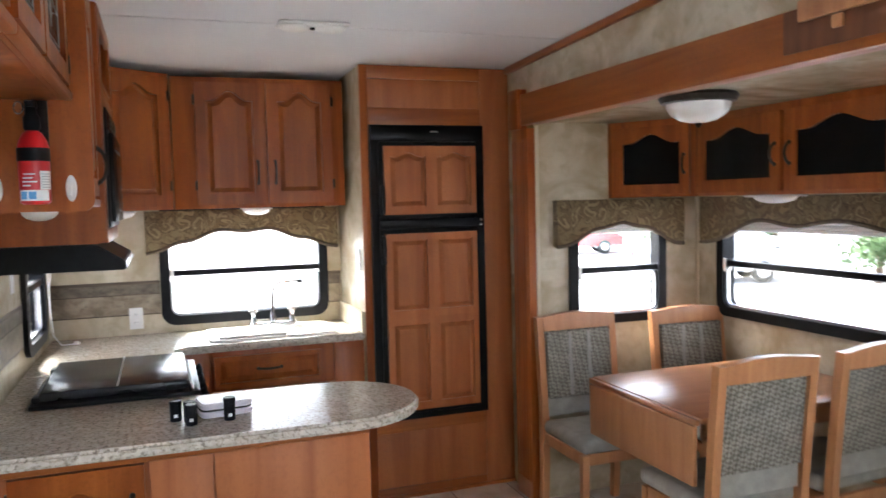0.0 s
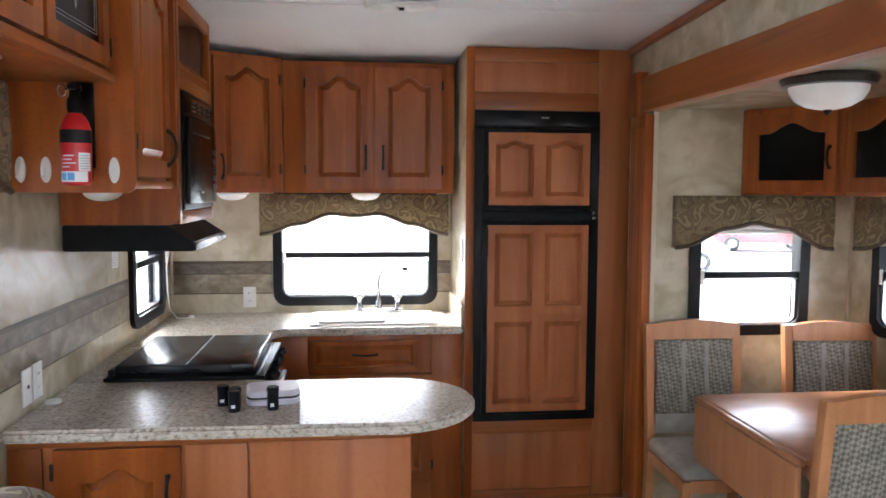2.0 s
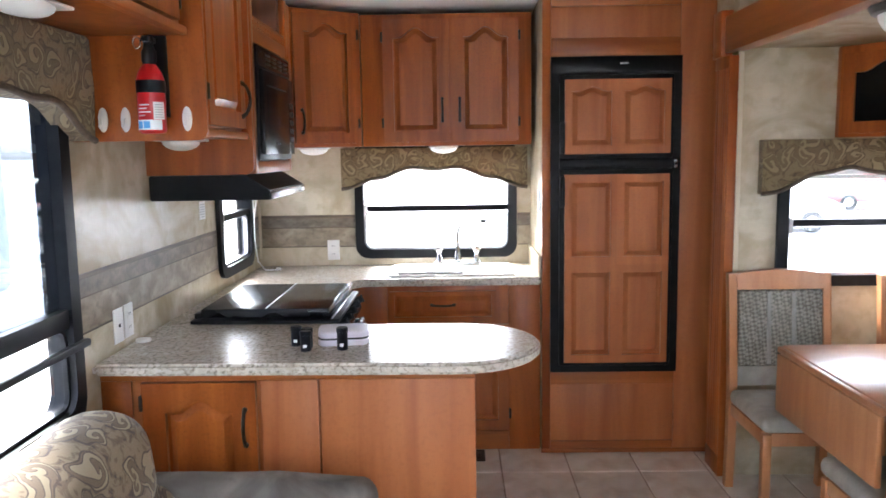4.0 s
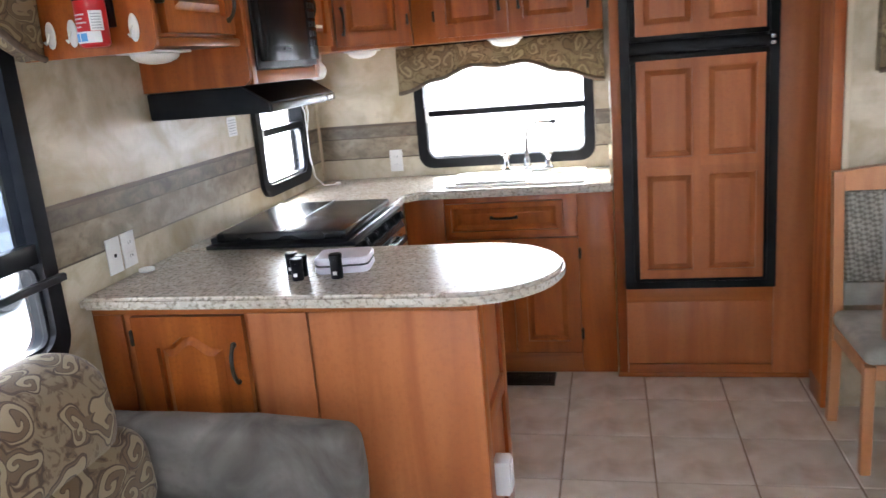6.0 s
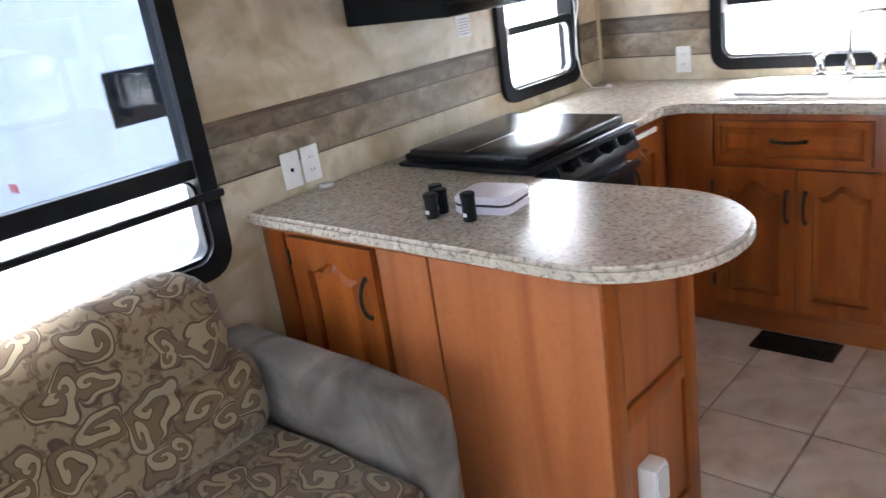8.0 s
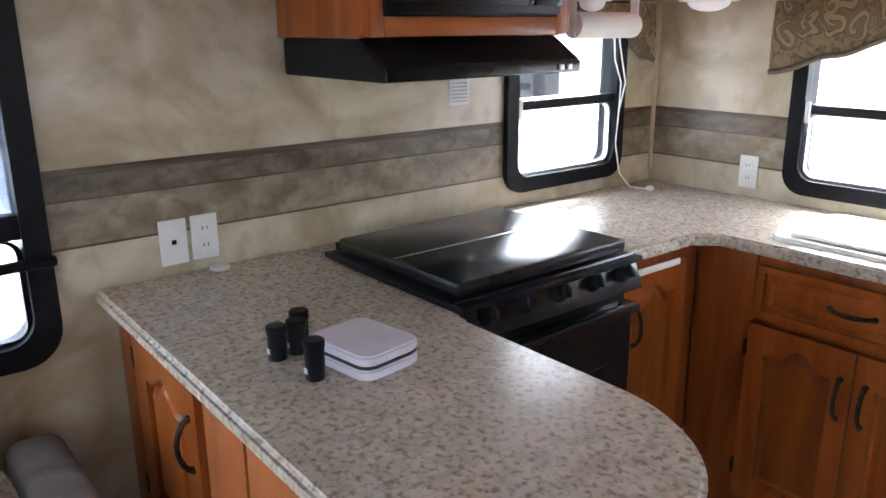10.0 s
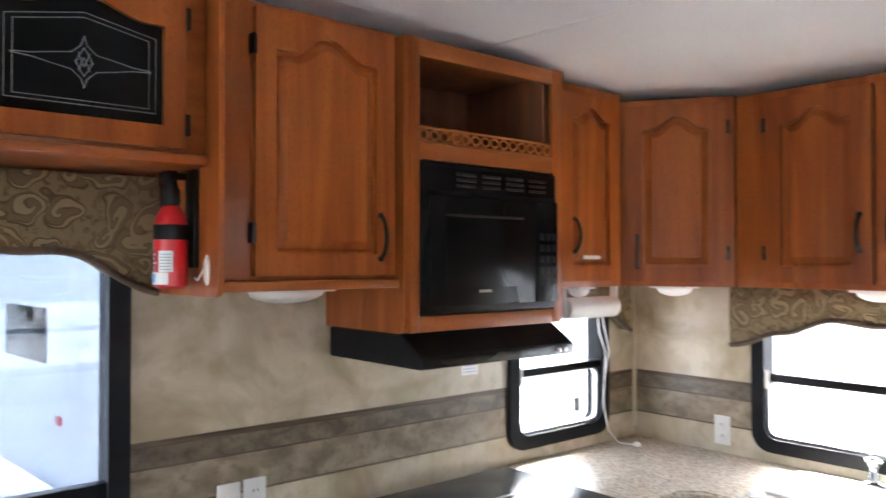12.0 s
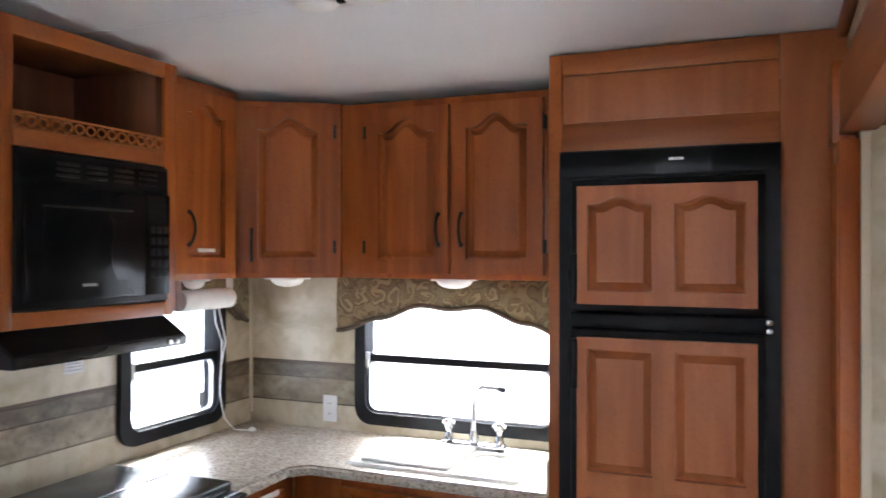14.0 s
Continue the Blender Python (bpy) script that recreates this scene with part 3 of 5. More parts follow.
valance("window_valance", (2.505, -0.872, 0), (0, -1, 0), 0.79, 1.58, [(0, 1.335), (0.1, 1.345), (0.2, 1.385), (0.27, 1.42), (0.38, 1.43), (0.5, 1.455), (0.62, 1.43), (0.73, 1.42), (0.82, 1.375), (0.92, 1.33), (1, 1.325)],
        "scalloped tan scroll-pattern valance in the dining slide", 0.045)
valance("window_valance", (3.418, -0.955, 0), (-1, 0, 0), 2.195, 1.58, [(0, 1.33), (0.06, 1.34), (0.12, 1.40), (0.19, 1.465), (0.25, 1.45), (0.31, 1.425), (0.38, 1.455), (0.44, 1.465), (0.52, 1.43), (0.6, 1.40), (0.75, 1.46), (0.9, 1.38), (1, 1.33)],
        "long scalloped tan scroll-pattern valance beside the table", 0.045)
for nm, args in (("rolled_shade", (2.585, 3.175, -0.895, -0.875, 1.40, 1.50)), ("rolled_shade", (3.39, 3.415, -3.0, -1.16, 1.40, 1.50))):
    r = thing(nm, (args[0], args[2], args[4]), "white pleated shade drawn up under the valance", "shade")
    for k in range(5):
        z = args[4] + k * 0.02
        part("pleat", box(args[0], args[1], args[2], args[3], z, z + 0.019, 0.006), WHITE, r)

# ---- kitchen: counter and base units ----
ctr = thing("worktop", (0.3, -1.0, 0.872), "speckled beige laminate worktop with rounded peninsula end", "worktop")


def slab(loop, z0, z1, r=0.010):
    bm = bmesh.new()
    v = [bm.verts.new((x, y, z0)) for x, y in loop]
    f = bm.faces.new(v)
    e = bmesh.ops.extrude_face_region(bm, geom=[f])
    bmesh.ops.translate(bm, verts=[g for g in e["geom"] if isinstance(g, bmesh.types.BMVert)], vec=(0, 0, z1 - z0))
    bmesh.ops.recalc_face_normals(bm, faces=bm.faces)
    bmesh.ops.bevel(bm, geom=[d for d in bm.edges if abs(d.verts[0].co.z - d.verts[1].co.z) < 1e-6], offset=r, segments=3, affect="EDGES")
    return bm


tip = [(1.122 + 0.290 * math.cos(radians(a)), -1.850 + 0.284 * math.sin(radians(a))) for a in range(-90, 91, 6)]
part("peninsula_top", slab([(0.002, -2.114), *tip, (0.69, -1.566), (0.69, -1.552), (0.002, -1.552)], 0.872, 0.910), COUNTER, ctr)
part("corner_top", slab([(0.002, -0.945), (0.615, -0.945), (0.615, -0.60), (0.665, -0.55), (1.558, -0.55), (1.558, -0.002), (0.002, -0.002)], 0.872, 0.910), COUNTER, ctr)
part("stove_back_strip", slab([(0.002, -1.550), (0.115, -1.550), (0.115, -0.947), (0.002, -0.947)], 0.872, 0.9095), COUNTER, ctr)
bm = box(1.545, 1.558, -0.55, -0.002, 0.911, 1.02, 0.003)
part("side_splash", bm, BEIGE_TRIM, ctr)

# peninsula base
pen = thing("peninsula_cabinet", (0.6, -1.8, 0), "cherry-wood peninsula cabinet with arched door and flat panels", "cabinet")
part("body", box(0.004, 1.172, -2.058, -1.62, 0.0, 0.870, 0.002), WOOD_LITE, pen)
part("top_rail", box(0.004, 1.184, -2.072, -2.059, 0.845, 0.870, 0.002), WOOD_H, pen)
part("corner_stile", box(0.004, 0.10, -2.071, -2.059, 0.0, 0.844, 0.002), WOOD, pen)
part("wide_stile", box(0.510, 0.690, -2.071, -2.059, 0.0, 0.844, 0.002), WOOD_LITE, pen)
part("back_panel", box(0.697, 1.184, -2.069, -2.059, 0.0, 0.844, 0.002), WOOD_LITE, pen)
part("bottom_rail", box(0.102, 0.508, -2.071, -2.059, 0.0, 0.36, 0.002), WOOD_H, pen)
cabinet_door(pen, (0.135, -2.060, 0.37), (0, -1, 0), 0.360, 0.470, 0.040, (0.325, 0.325), -1, rail=0.072)
for y0, y1, nm in ((-2.058, -1.99, "end_stile"), (-1.69, -1.62, "end_stile")):
    part(nm, box(1.173, 1.186, y0, y1, 0.0, 0.870, 0.002), WOOD, pen)
for z0, z1 in ((0.0, 0.09), (0.44, 0.50), (0.80, 0.870)):
    part("end_rail", box(1.173, 1.186, -1.989, -1.691, z0, z1, 0.002), WOOD, pen)
r = thing("outlet_box", (1.186, -1.93, 0.20), "white plastic outlet box on the peninsula end", "outlet")
part("housing", box(1.1715, 1.222, -1.945, -1.875, 0.20, 0.315, 0.008), WHITE, r)
part("cover", box(1.222, 1.227, -1.938, -1.882, 0.21, 0.305, 0.002), WHITE, r)

# back run of base units
base = thing("sink_cabinet", (1.08, -0.27, 0), "cherry-wood sink cabinet with false drawer and arched doors", "cabinet")
part("body", box(0.585, 1.556, -0.510, -0.004, 0.0, 0.870, 0.002), WOOD, base)
part("face_stile", box(0.585, 0.775, -0.524, -0.511, 0.0, 0.870, 0.002), WOOD, base)
part("face_stile", box(1.395, 1.556, -0.524, -0.511, 0.0, 0.870, 0.002), WOOD, base)
part("face_rail", box(0.776, 1.394, -0.524, -0.511, 0.0, 0.10, 0.002), WOOD_H, base)
cabinet_door(base, (0.79, -0.524, 0.690), (0, -1, 0), 0.54, 0.155, 0.0, (0.27, 0.085), 0, True, 0.022)
cabinet_door(base, (0.780, -0.524, 0.11), (0, -1, 0), 0.305, 0.560, 0.045, (0.275, 0.42), -1)
cabinet_door(base, (1.090, -0.524, 0.11), (0, -1, 0), 0.305, 0.560, 0.045, (0.030, 0.42), 1)
side = thing("corner_base_cabinet", (0.3, -0.7, 0), "narrow cherry-wood base cabinet beside the stove", "cabinet")
part("body", box(0.004, 0.568, -0.943, -0.528, 0.0, 0.870, 0.002), WOOD, side)
part("face_frame", box(0.569, 0.582, -0.943, -0.528, 0.0, 0.870, 0.002), WOOD, side)
cabinet_door(side, (0.583, -0.915, 0.08), (1, 0, 0), 0.30, 0.755, 0.04, (0.06, 0.60), 0)
# bar strip in plain white: its bright reflection is put into the colour
part("towel_bar_gleam", box(0.612, 0.620, -0.88, -0.67, 0.832, 0.852, 0.003), WHITE, side, "towel bar strip on top of the door, white like its reflection")

# sink and tap
sink = thing("kitchen_sink", (1.12, -0.27, 0.91), "white double-bowl sink with one bowl covered by a board", "sink")
L = rounded(0.775, 1.435, -0.49, -0.062, 0.04)
I = rounded(1.185, 1.395, -0.435, -0.175, 0.05)
bm = bmesh.new()
o0 = [bm.verts.new((x, y, 0.911)) for x, y in L]
o1 = [bm.verts.new((x, y, 0.921)) for x, y in rounded(0.781, 1.429, -0.484, -0.068, 0.036)]
i1 = [bm.verts.new((x, y, 0.920)) for x, y in I]
i2 = [bm.verts.new((x, y, 0.80)) for x, y in rounded(1.205, 1.375, -0.415, -0.195, 0.06)]
for A, B_ in ((o0, o1), (o1, i1), (i1, i2)):
    for k in range(len(A)):
        j = (k + 1) % len(A)
        bm.faces.new((A[k], A[j], B_[j], B_[k]))
bm.faces.new(i2)
part("basin", bm, SINK_WHITE, sink)
part("bowl_cover", box(0.825, 1.165, -0.455, -0.165, 0.9225, 0.934, 0.004), SINK_WHITE, sink, "white board over the left bowl")
part("drain", lathe([(0.028, 0.0), (0.030, 0.003), (0.018, 0.004)], (1.29, -0.305, 0.8015)), STEEL, sink)
tap = thing("kitchen_tap", (1.10, -0.12, 0.921), "chrome two-handle tap with high-arc spout", "tap")
part("base_plate", box(1.01, 1.27, -0.145, -0.095, 0.9215, 0.945, 0.010), CHROME, tap)
arc = [(1.10, -0.12, 0.945), (1.10, -0.12, 1.06), (1.105, -0.125, 1.10), (1.12, -0.135, 1.128), (1.145, -0.15, 1.145), (1.18, -0.17, 1.15), (1.235, -0.20, 1.152)]
arc = [(x + 0.04, y - 0.0, z + 0.02 * (z > 1)) for x, y, z in arc]
part("spout", tube(arc, [0.013, 0.009, 0.008, 0.008, 0.008, 0.008, 0.009]), CHROME, tap)
part("spout_tip", tube([(1.272, -0.198, 1.172), (1.292, -0.210, 1.170)], 0.011), BLACK, tap)
part("spout_collar", lathe([(0.020, 0), (0.018, 0.03), (0.012, 0.045)], (1.14, -0.12, 0.944)), CHROME, tap)
for x in (1.035, 1.245):
    h = part("handle", lathe([(0.019, 0), (0.017, 0.02), (0.010, 0.035), (0.012, 0.045), (0.020, 0.055), (0.021, 0.072), (0.012, 0.080)], (x, -0.12, 0.944), sides=16), CHROME, tap)
    part("lever", box(x - 0.028, x + 0.028, -0.127, -0.113, 1.004, 1.016, 0.005), CHROME, h)

# stove
st = thing("stove", (0.4, -1.25, 0), "black slide-in range with folded cover and knobs", "stove")
part("oven_body", box(0.12, 0.640, -1.548, -0.949, 0.0, 0.868, 0.003), BLACK, st)
part("cooktop", box(0.118, 0.685, -1.560, -0.940, 0.9105, 0.925, 0.004), BLACK, st)
lid = part("cover", box(0.150, 0.645, -1.535, -0.962, 0.930, 0.965, 0.010), BLACK_GLOSS, st, "glossy black folding cover")
part("fold_line", box(0.40, 0.406, -1.534, -0.963, 0.9655, 0.967, 0.0005), STEEL, lid)
for y in (-1.50, -0.995):
    part("cover_hinge", box(0.125, 0.152, y - 0.03, y + 0.03, 0.926, 0.948, 0.005), BLACK, st)
m = Matrix.Translation((0.668, -1.25, 0.880)) @ Matrix.Rotation(radians(-24), 4, "Y")
part("control_panel", box(-0.012, 0.012, -0.302, 0.302, -0.045, 0.050, 0.004, None, m), BLACK_GLOSS, st)
for k in range(5):
    y = -0.235 + k * 0.1175
    kb = lathe([(0.024, 0.012), (0.022, 0.020), (0.017, 0.026), (0.016, 0.042), (0.012, 0.046)], (0, 0, 0), "x", 16)
    box(0.040, 0.050, -0.004, 0.004, -0.017, 0.017, 0.002, kb)
    kb.transform(m @ Matrix.Translation((0, y, 0.005)))
    part("knob", kb, BLACK, st)
    mk = box(0.0125, 0.0135, y - 0.012, y + 0.012, 0.036, 0.040, 0, None, m)
    part("dial_mark", mk, WHITE, st)
od = part("oven_door", box(0.642, 0.672, -1.545, -0.952, 0.14, 0.800, 0.006), BLACK_GLOSS, st)
part("oven_window", box(0.6725, 0.676, -1.44, -1.06, 0.32, 0.64, 0.002), BLACK_GLASS, od)
part("handle", box(0.690, 0.715, -1.52, -0.975, 0.785, 0.812, 0.008), BLACK_GLOSS, od)
for y in (-1.49, -1.005):
    part("handle_bracket", box(0.672, 0.695, y - 0.012, y + 0.012, 0.787, 0.808, 0.003), BLACK, od)
part("drawer", box(0.642, 0.668, -1.545, -0.952, 0.01, 0.13, 0.005), BLACK_GLOSS, st)

# ---- wall cabinets ----
c1 = thing("wall_cabinet", (0.18, -1.86, 1.60), "tall cherry-wood wall cabinet with arched door and end panel", "cabinet", "kitchen wall cabinets")
part("body", box(0.003, 0.345, -2.118, -1.598, 1.605, 2.303, 0.002), WOOD, c1)
m = face_on((0.0, -2.119, 0.0), (0, -1, 0))
lp = [(0.0, 1.893)] + [(0.004, 1.592)] + [(0.405 - 0.03 + 0.03 * math.sin(radians(a)), 1.622 - 0.03 * math.cos(radians(a))) for a in range(0, 91, 15)] + [(0.405, 2.303), (0.0, 2.303)]
bm = plate(lp, 0.0, 0.014)
bm.transform(m)
part("end_panel", bm, WOOD, c1)
part("face_frame", box(0.346, 0.360, -2.118, -1.598, 1.605, 2.303, 0.002), WOOD, c1)
part("base_moulding", box(0.3605, 0.385, -2.117, -1.60, 1.603, 1.628, 0.006), WOOD_H, c1)
cabinet_door(c1, (0.361, -2.03, 1.640), (1, 0, 0), 0.41, 0.645, 0.05, (0.365, 0.10), -1)

mw = thing("microwave_cabinet", (0.2, -1.27, 1.475), "cherry-wood cabinet with open shelf above a microwave", "cabinet", "kitchen wall cabinets")
for y0, y1 in ((-1.597, -1.580), (-0.957, -0.940)):
    lp = [(0.003, 1.476)] + [(0.398 - 0.03 + 0.03 * math.sin(radians(a)), 1.506 - 0.03 * math.cos(radians(a))) for a in range(0, 91, 15)] + [(0.398, 2.295), (0.003, 2.295)]
    bm = plate(lp, 0.0, 0.017)
    bm.transform(face_on((0.0, y1, 0.0), (0, -1, 0)))
    part("side_panel", bm, WOOD, mw)
for z0, z1, nm in ((1.478, 1.496, "bottom"), (1.960, 1.976, "shelf"), (2.275, 2.294, "top")):
    part(nm, box(0.003, 0.385, -1.579, -0.958, z0, z1, 0.001), WOOD, mw)
# back and side of the open shelf, shade painted in by darker wood
part("back", box(0.002, 0.010, -1.579, -0.958, 1.497, 2.274), SHADED_INSIDE, mw)
part("inner_panel", box(0.011, 0.37, -1.006, -0.959, 1.977, 2.274, 0.001), SHADED_INSIDE, mw)
for y0, y1 in ((-1.580, -1.545), (-0.995, -0.957)):
    part("face_stile", box(0.386, 0.402, y0, y1, 1.478, 2.294, 0.002), WOOD, mw)
for z0, z1 in ((1.478, 1.522), (1.958, 2.005), (2.245, 2.294)):
    part("face_rail", box(0.386, 0.402, -1.5445, -0.9955, z0, z1, 0.002), WOOD_H, mw)
gal = part("gallery_rail", box(0.392, 0.398, -1.544, -0.996, 2.006, 2.012, 0.001), WOOD_H, mw, "pierced wooden gallery rail")
bm = box(0.392, 0.398, -1.544, -0.996, 2.046, 2.053, 0.001)
for k in range(14):
    y = -1.525 + k * 0.0392
    loop_o = [(0.0185 * math.cos(radians(a)), 0.0165 * math.sin(radians(a))) for a in range(0, 360, 30)]
    loop_i = [(0.0120 * math.cos(radians(a)), 0.0100 * math.sin(radians(a))) for a in range(0, 360, 30)]
    t = ring(loop_o, loop_i, 0.0, 0.006)
    t.transform(face_on((0.392, y, 2.029), (1, 0, 0)))
    join(bm, t)
part("pierced_band", bm, WOOD_H, gal)
oven = thing("microwave", (0.2, -1.27, 1.497), "black built-in microwave oven with slotted vent", "microwave")
part("case", box(0.02, 0.395, -1.543, -0.997, 1.523, 1.957, 0.003), BLACK, oven)
part("trim_panel", box(0.403, 0.412, -1.546, -0.992, 1.528, 1.950, 0.004), BLACK, oven)
d = part("door", box(0.413, 0.430, -1.53, -1.105, 1.548, 1.862, 0.006), SATIN_BLACK, oven)
part("door_window", box(0.4305, 0.433, -1.475, -1.165, 1.60, 1.80, 0.002), BLACK_GLASS, d)
part("window_highlight", box(0.4305, 0.434, -1.478, -1.162, 1.802, 1.808, 0.001), IRON, d)
part("brand_mark", box(0.4335, 0.4345, -1.35, -1.30, 1.585, 1.593, 0), STEEL, d)
k_ = part("keypad", box(0.413, 0.428, -1.10, -1.0, 1.548, 1.862, 0.005), SATIN_BLACK, oven)
for i in range(3):
    for j in range(5):
        part("key", box(0.4285, 0.4295, -1.088 + i * 0.028, -1.068 + i * 0.028, 1.60 + j * 0.035, 1.622 + j * 0.035, 0.0004), BLACK, k_)
for i in range(4):
    for j in range(3):
        part("vent_slat", box(0.4125, 0.4165, -1.42 + i * 0.1, -1.345 + i * 0.1, 1.888 + j * 0.016, 1.896 + j * 0.016, 0.001), IRON, oven)
part("vent_grille", box(0.4122, 0.4135, -1.535, -1.0, 1.875, 1.94, 0.001), BLACK_GLASS, oven)

hood = thing("range_hood", (0.22, -1.27, 1.38), "black range hood under the microwave cabinet", "range hood")
bm = bmesh.new()
prof = [(0.003, 1.474), (0.36, 1.474), (0.452, 1.415), (0.452, 1.382), (0.003, 1.382)]
a = [bm.verts.new((x, -1.583, z)) for x, z in prof]
b = [bm.verts.new((x, -0.952, z)) for x, z in prof]
bm.faces.new(a), bm.faces.new(b)
for k in range(5):
    bm.faces.new((a[k], a[(k + 1) % 5], b[(k + 1) % 5], b[k]))
bmesh.ops.bevel(bm, geom=bm.edges[:], offset=0.004, segments=2, affect="EDGES")
part("shell", bm, BLACK, hood)
part("front_lip", box(0.4525, 0.4555, -1.58, -0.955, 1.385, 1.413, 0.001), BLACK_GLOSS, hood, "glossy black front lip")
for y in (-1.03, -1.0):
    part("switch", box(0.456, 0.461, y - 0.009, y + 0.009, 1.391, 1.405, 0.002), STEEL, hood)
part("filter", box(0.08, 0.40, -1.50, -1.04, 1.378, 1.3815, 0.001), STEEL, hood)

c2 = thing("wall_cabinet", (0.15, -0.72, 1.58), "narrow cherry-wood wall cabinet with arched door", "cabinet", "kitchen wall cabinets")
part("body", box(0.003, 0.295, -0.938, -0.508, 1.582, 2.296, 0.002), WOOD, c2)
part("face_frame", box(0.296, 0.306, -0.938, -0.508, 1.582, 2.296, 0.002), WOOD, c2)
cabinet_door(c2, (0.307, -0.86, 1.605), (1, 0, 0), 0.315, 0.655, 0.04, (0.06, 0.16), 0)
part("label_strip", box(0.328, 0.330, -0.75, -0.66, 1.682, 1.695, 0), WHITE, c2)

cc = thing("corner_wall_cabinet", (0.25, -0.25, 1.58), "diagonal cherry-wood corner wall cabinet", "cabinet", "kitchen wall cabinets")
bm = slab([(0.003, -0.003), (0.003, -0.505), (0.300, -0.505), (0.640, -0.290), (0.640, -0.003)], 1.582, 2.270, 0.002)
part("body", bm, WOOD, cc)
n_ = Vector((0.215, -0.340, 0)).normalized()
r_ = Vector((0, 0, 1)).cross(n_)
o = Vector((0.300, -0.505, 0)) + r_ * 0.03 + n_ * 0.001
cabinet_door(cc, (o.x, o.y, 1.600), n_, 0.345, 0.645, 0.045, (0.035, 0.11), 1)

rc_ = thing("wall_cabinet", (1.09, -0.14, 1.58), "double-door cherry-wood wall cabinet over the sink window", "cabinet", "kitchen wall cabinets")
part("body", box(0.645, 1.536, -0.272, -0.003, 1.582, 2.262, 0.002), WOOD, rc_)
part("face_frame", box(0.645, 1.536, -0.284, -0.2725, 1.582, 2.262, 0.002), WOOD, rc_)
cabinet_door(rc_, (0.760, -0.285, 1.602), (0, -1, 0), 0.345, 0.63, 0.05, (0.308, 0.165), -1)
cabinet_door(rc_, (1.122, -0.285, 1.602), (0, -1, 0), 0.345, 0.63, 0.05, (0.037, 0.165), 1)

# overhead cabinets above the sofa
for k in range(2):
    y1 = -2.136 - k * 0.87
    y0 = y1 - 0.866
    oc = thing("overhead_cabinet", (0.17, (y0 + y1) / 2, 1.893), "cherry-wood overhead cabinet with black glass doors above the sofa", "cabinet", "overhead cabinets")
    part("body", box(0.003, 0.325, y0, y1, 1.896, 2.303, 0.002), WOOD, oc)
    part("face_frame", box(0.326, 0.338, y0, y1, 1.896, 2.303, 0.002), WOOD_H, oc)
    part("base_moulding", box(0.3385, 0.362, y0, y1, 1.894, 1.918, 0.006), WOOD_H, oc)
    for j, (ya, hs) in enumerate(((y1 - 0.485, 1), (y0 + 0.02, -1))):
        w_ = 0.43 if j == 0 else 0.34
        dr = cabinet_door(oc, (0.339, ya, 1.928), (1, 0, 0), w_, 0.345, 0.035, None, hs, glass=BLACK_GLASS, rail=0.05)
        mm = face_on((0.339, ya, 1.928), (1, 0, 0)) @ Matrix.Translation((w_ / 2, 0.165, 0.0095))
        bm = bmesh.new()
        for s in (1, 0.9):
            pts = [(-0.15 * s, -0.09 * s), (0.15 * s, -0.09 * s), (0.15 * s, 0.075 * s), (0, 0.105 * s), (-0.15 * s, 0.075 * s), (-0.15 * s, -0.09 * s)]
            tube([mm @ Vector((u * w_ / 0.43, v, 0)) for u, v in pts], 0.0009, bm, 4)
        for sx in (-1, 1):
            for sy in (-1, 1):
                tube([mm @ Vector((sx * u, sy * v, 0)) for u, v in ((0.0, 0.055), (0.006, 0.035), (0.025, 0.018), (0.06, 0.012), (0.10, 0.004), (0.14, 0.001))], 0.0009, bm, 4)
                tube([mm @ Vector((sx * u, sy * v, 0)) for u, v in ((0.0, 0.03), (0.018, 0.0), (0.0, -0.01), (0.012, 0.02))], 0.0009, bm, 4)
        part("etching", bm, RV_GREY, dr, "pale etched scrollwork on the glass")


def dome_light(x, y, z, along="x", length=0.16, width=0.10, label="small white under-cabinet lamp with frosted lens"):
    r = thing("cabinet_light", (x, y, z), label, "lamp", "under-cabinet lamps")
    sx, sy = (length, width) if along == "x" else (width, length)
    part("base", box(x - sx / 2, x + sx / 2, y - sy / 2, y + sy / 2, z - 0.010, z - 0.001, 0.004), WHITE, r)
    bm = bmesh.new()
    bmesh.ops.create_uvsphere(bm, u_segments=20, v_segments=10, radius=1)
    bmesh.ops.bisect_plane(bm, geom=bm.verts[:] + bm.edges[:] + bm.faces[:], plane_co=(0, 0, 0), plane_no=(0, 0, 1), clear_outer=True)
    bm.transform(Matrix.Translation((x, y, z - 0.011)) @ Matrix.Diagonal((sx * 0.46, sy * 0.46, 0.030, 1)))
    part("lens", bm, FROST, r)


dome_light(1.07, -0.15, 1.581)
dome_light(0.38, -0.27, 1.581)
dome_light(0.23, -1.86, 1.604, "y", 0.24, 0.11)
dome_light(0.20, -0.62, 1.581, "y", 0.10, 0.08)
dome_light(0.20, -2.73, 1.892, "y", 0.26, 0.12)

# ---- fridge column ----
fc = thing("fridge_cabinet", (1.96, -0.28, 0), "tall cherry-wood surround built round the refrigerator", "cabinet")
part("side_panel", box(1.560, 1.574, -0.555, -0.003, 0.0, 2.300, 0.002), PAPER, fc, "beige papered side panel")
part("side_panel", box(2.372, 2.386, -0.555, -0.003, 0.0, 2.300, 0.002), WOOD, fc)
part("back", box(1.575, 2.371, -0.02, -0.004, 0.0, 2.300), SHADED_INSIDE, fc)
part("face_stile", box(1.560, 1.602, -0.572, -0.556, 0.0, 2.303, 0.002), WOOD, fc)
part("face_stile", box(2.230, 2.399, -0.572, -0.556, 0.0, 2.303, 0.002), WOOD_LITE, fc)
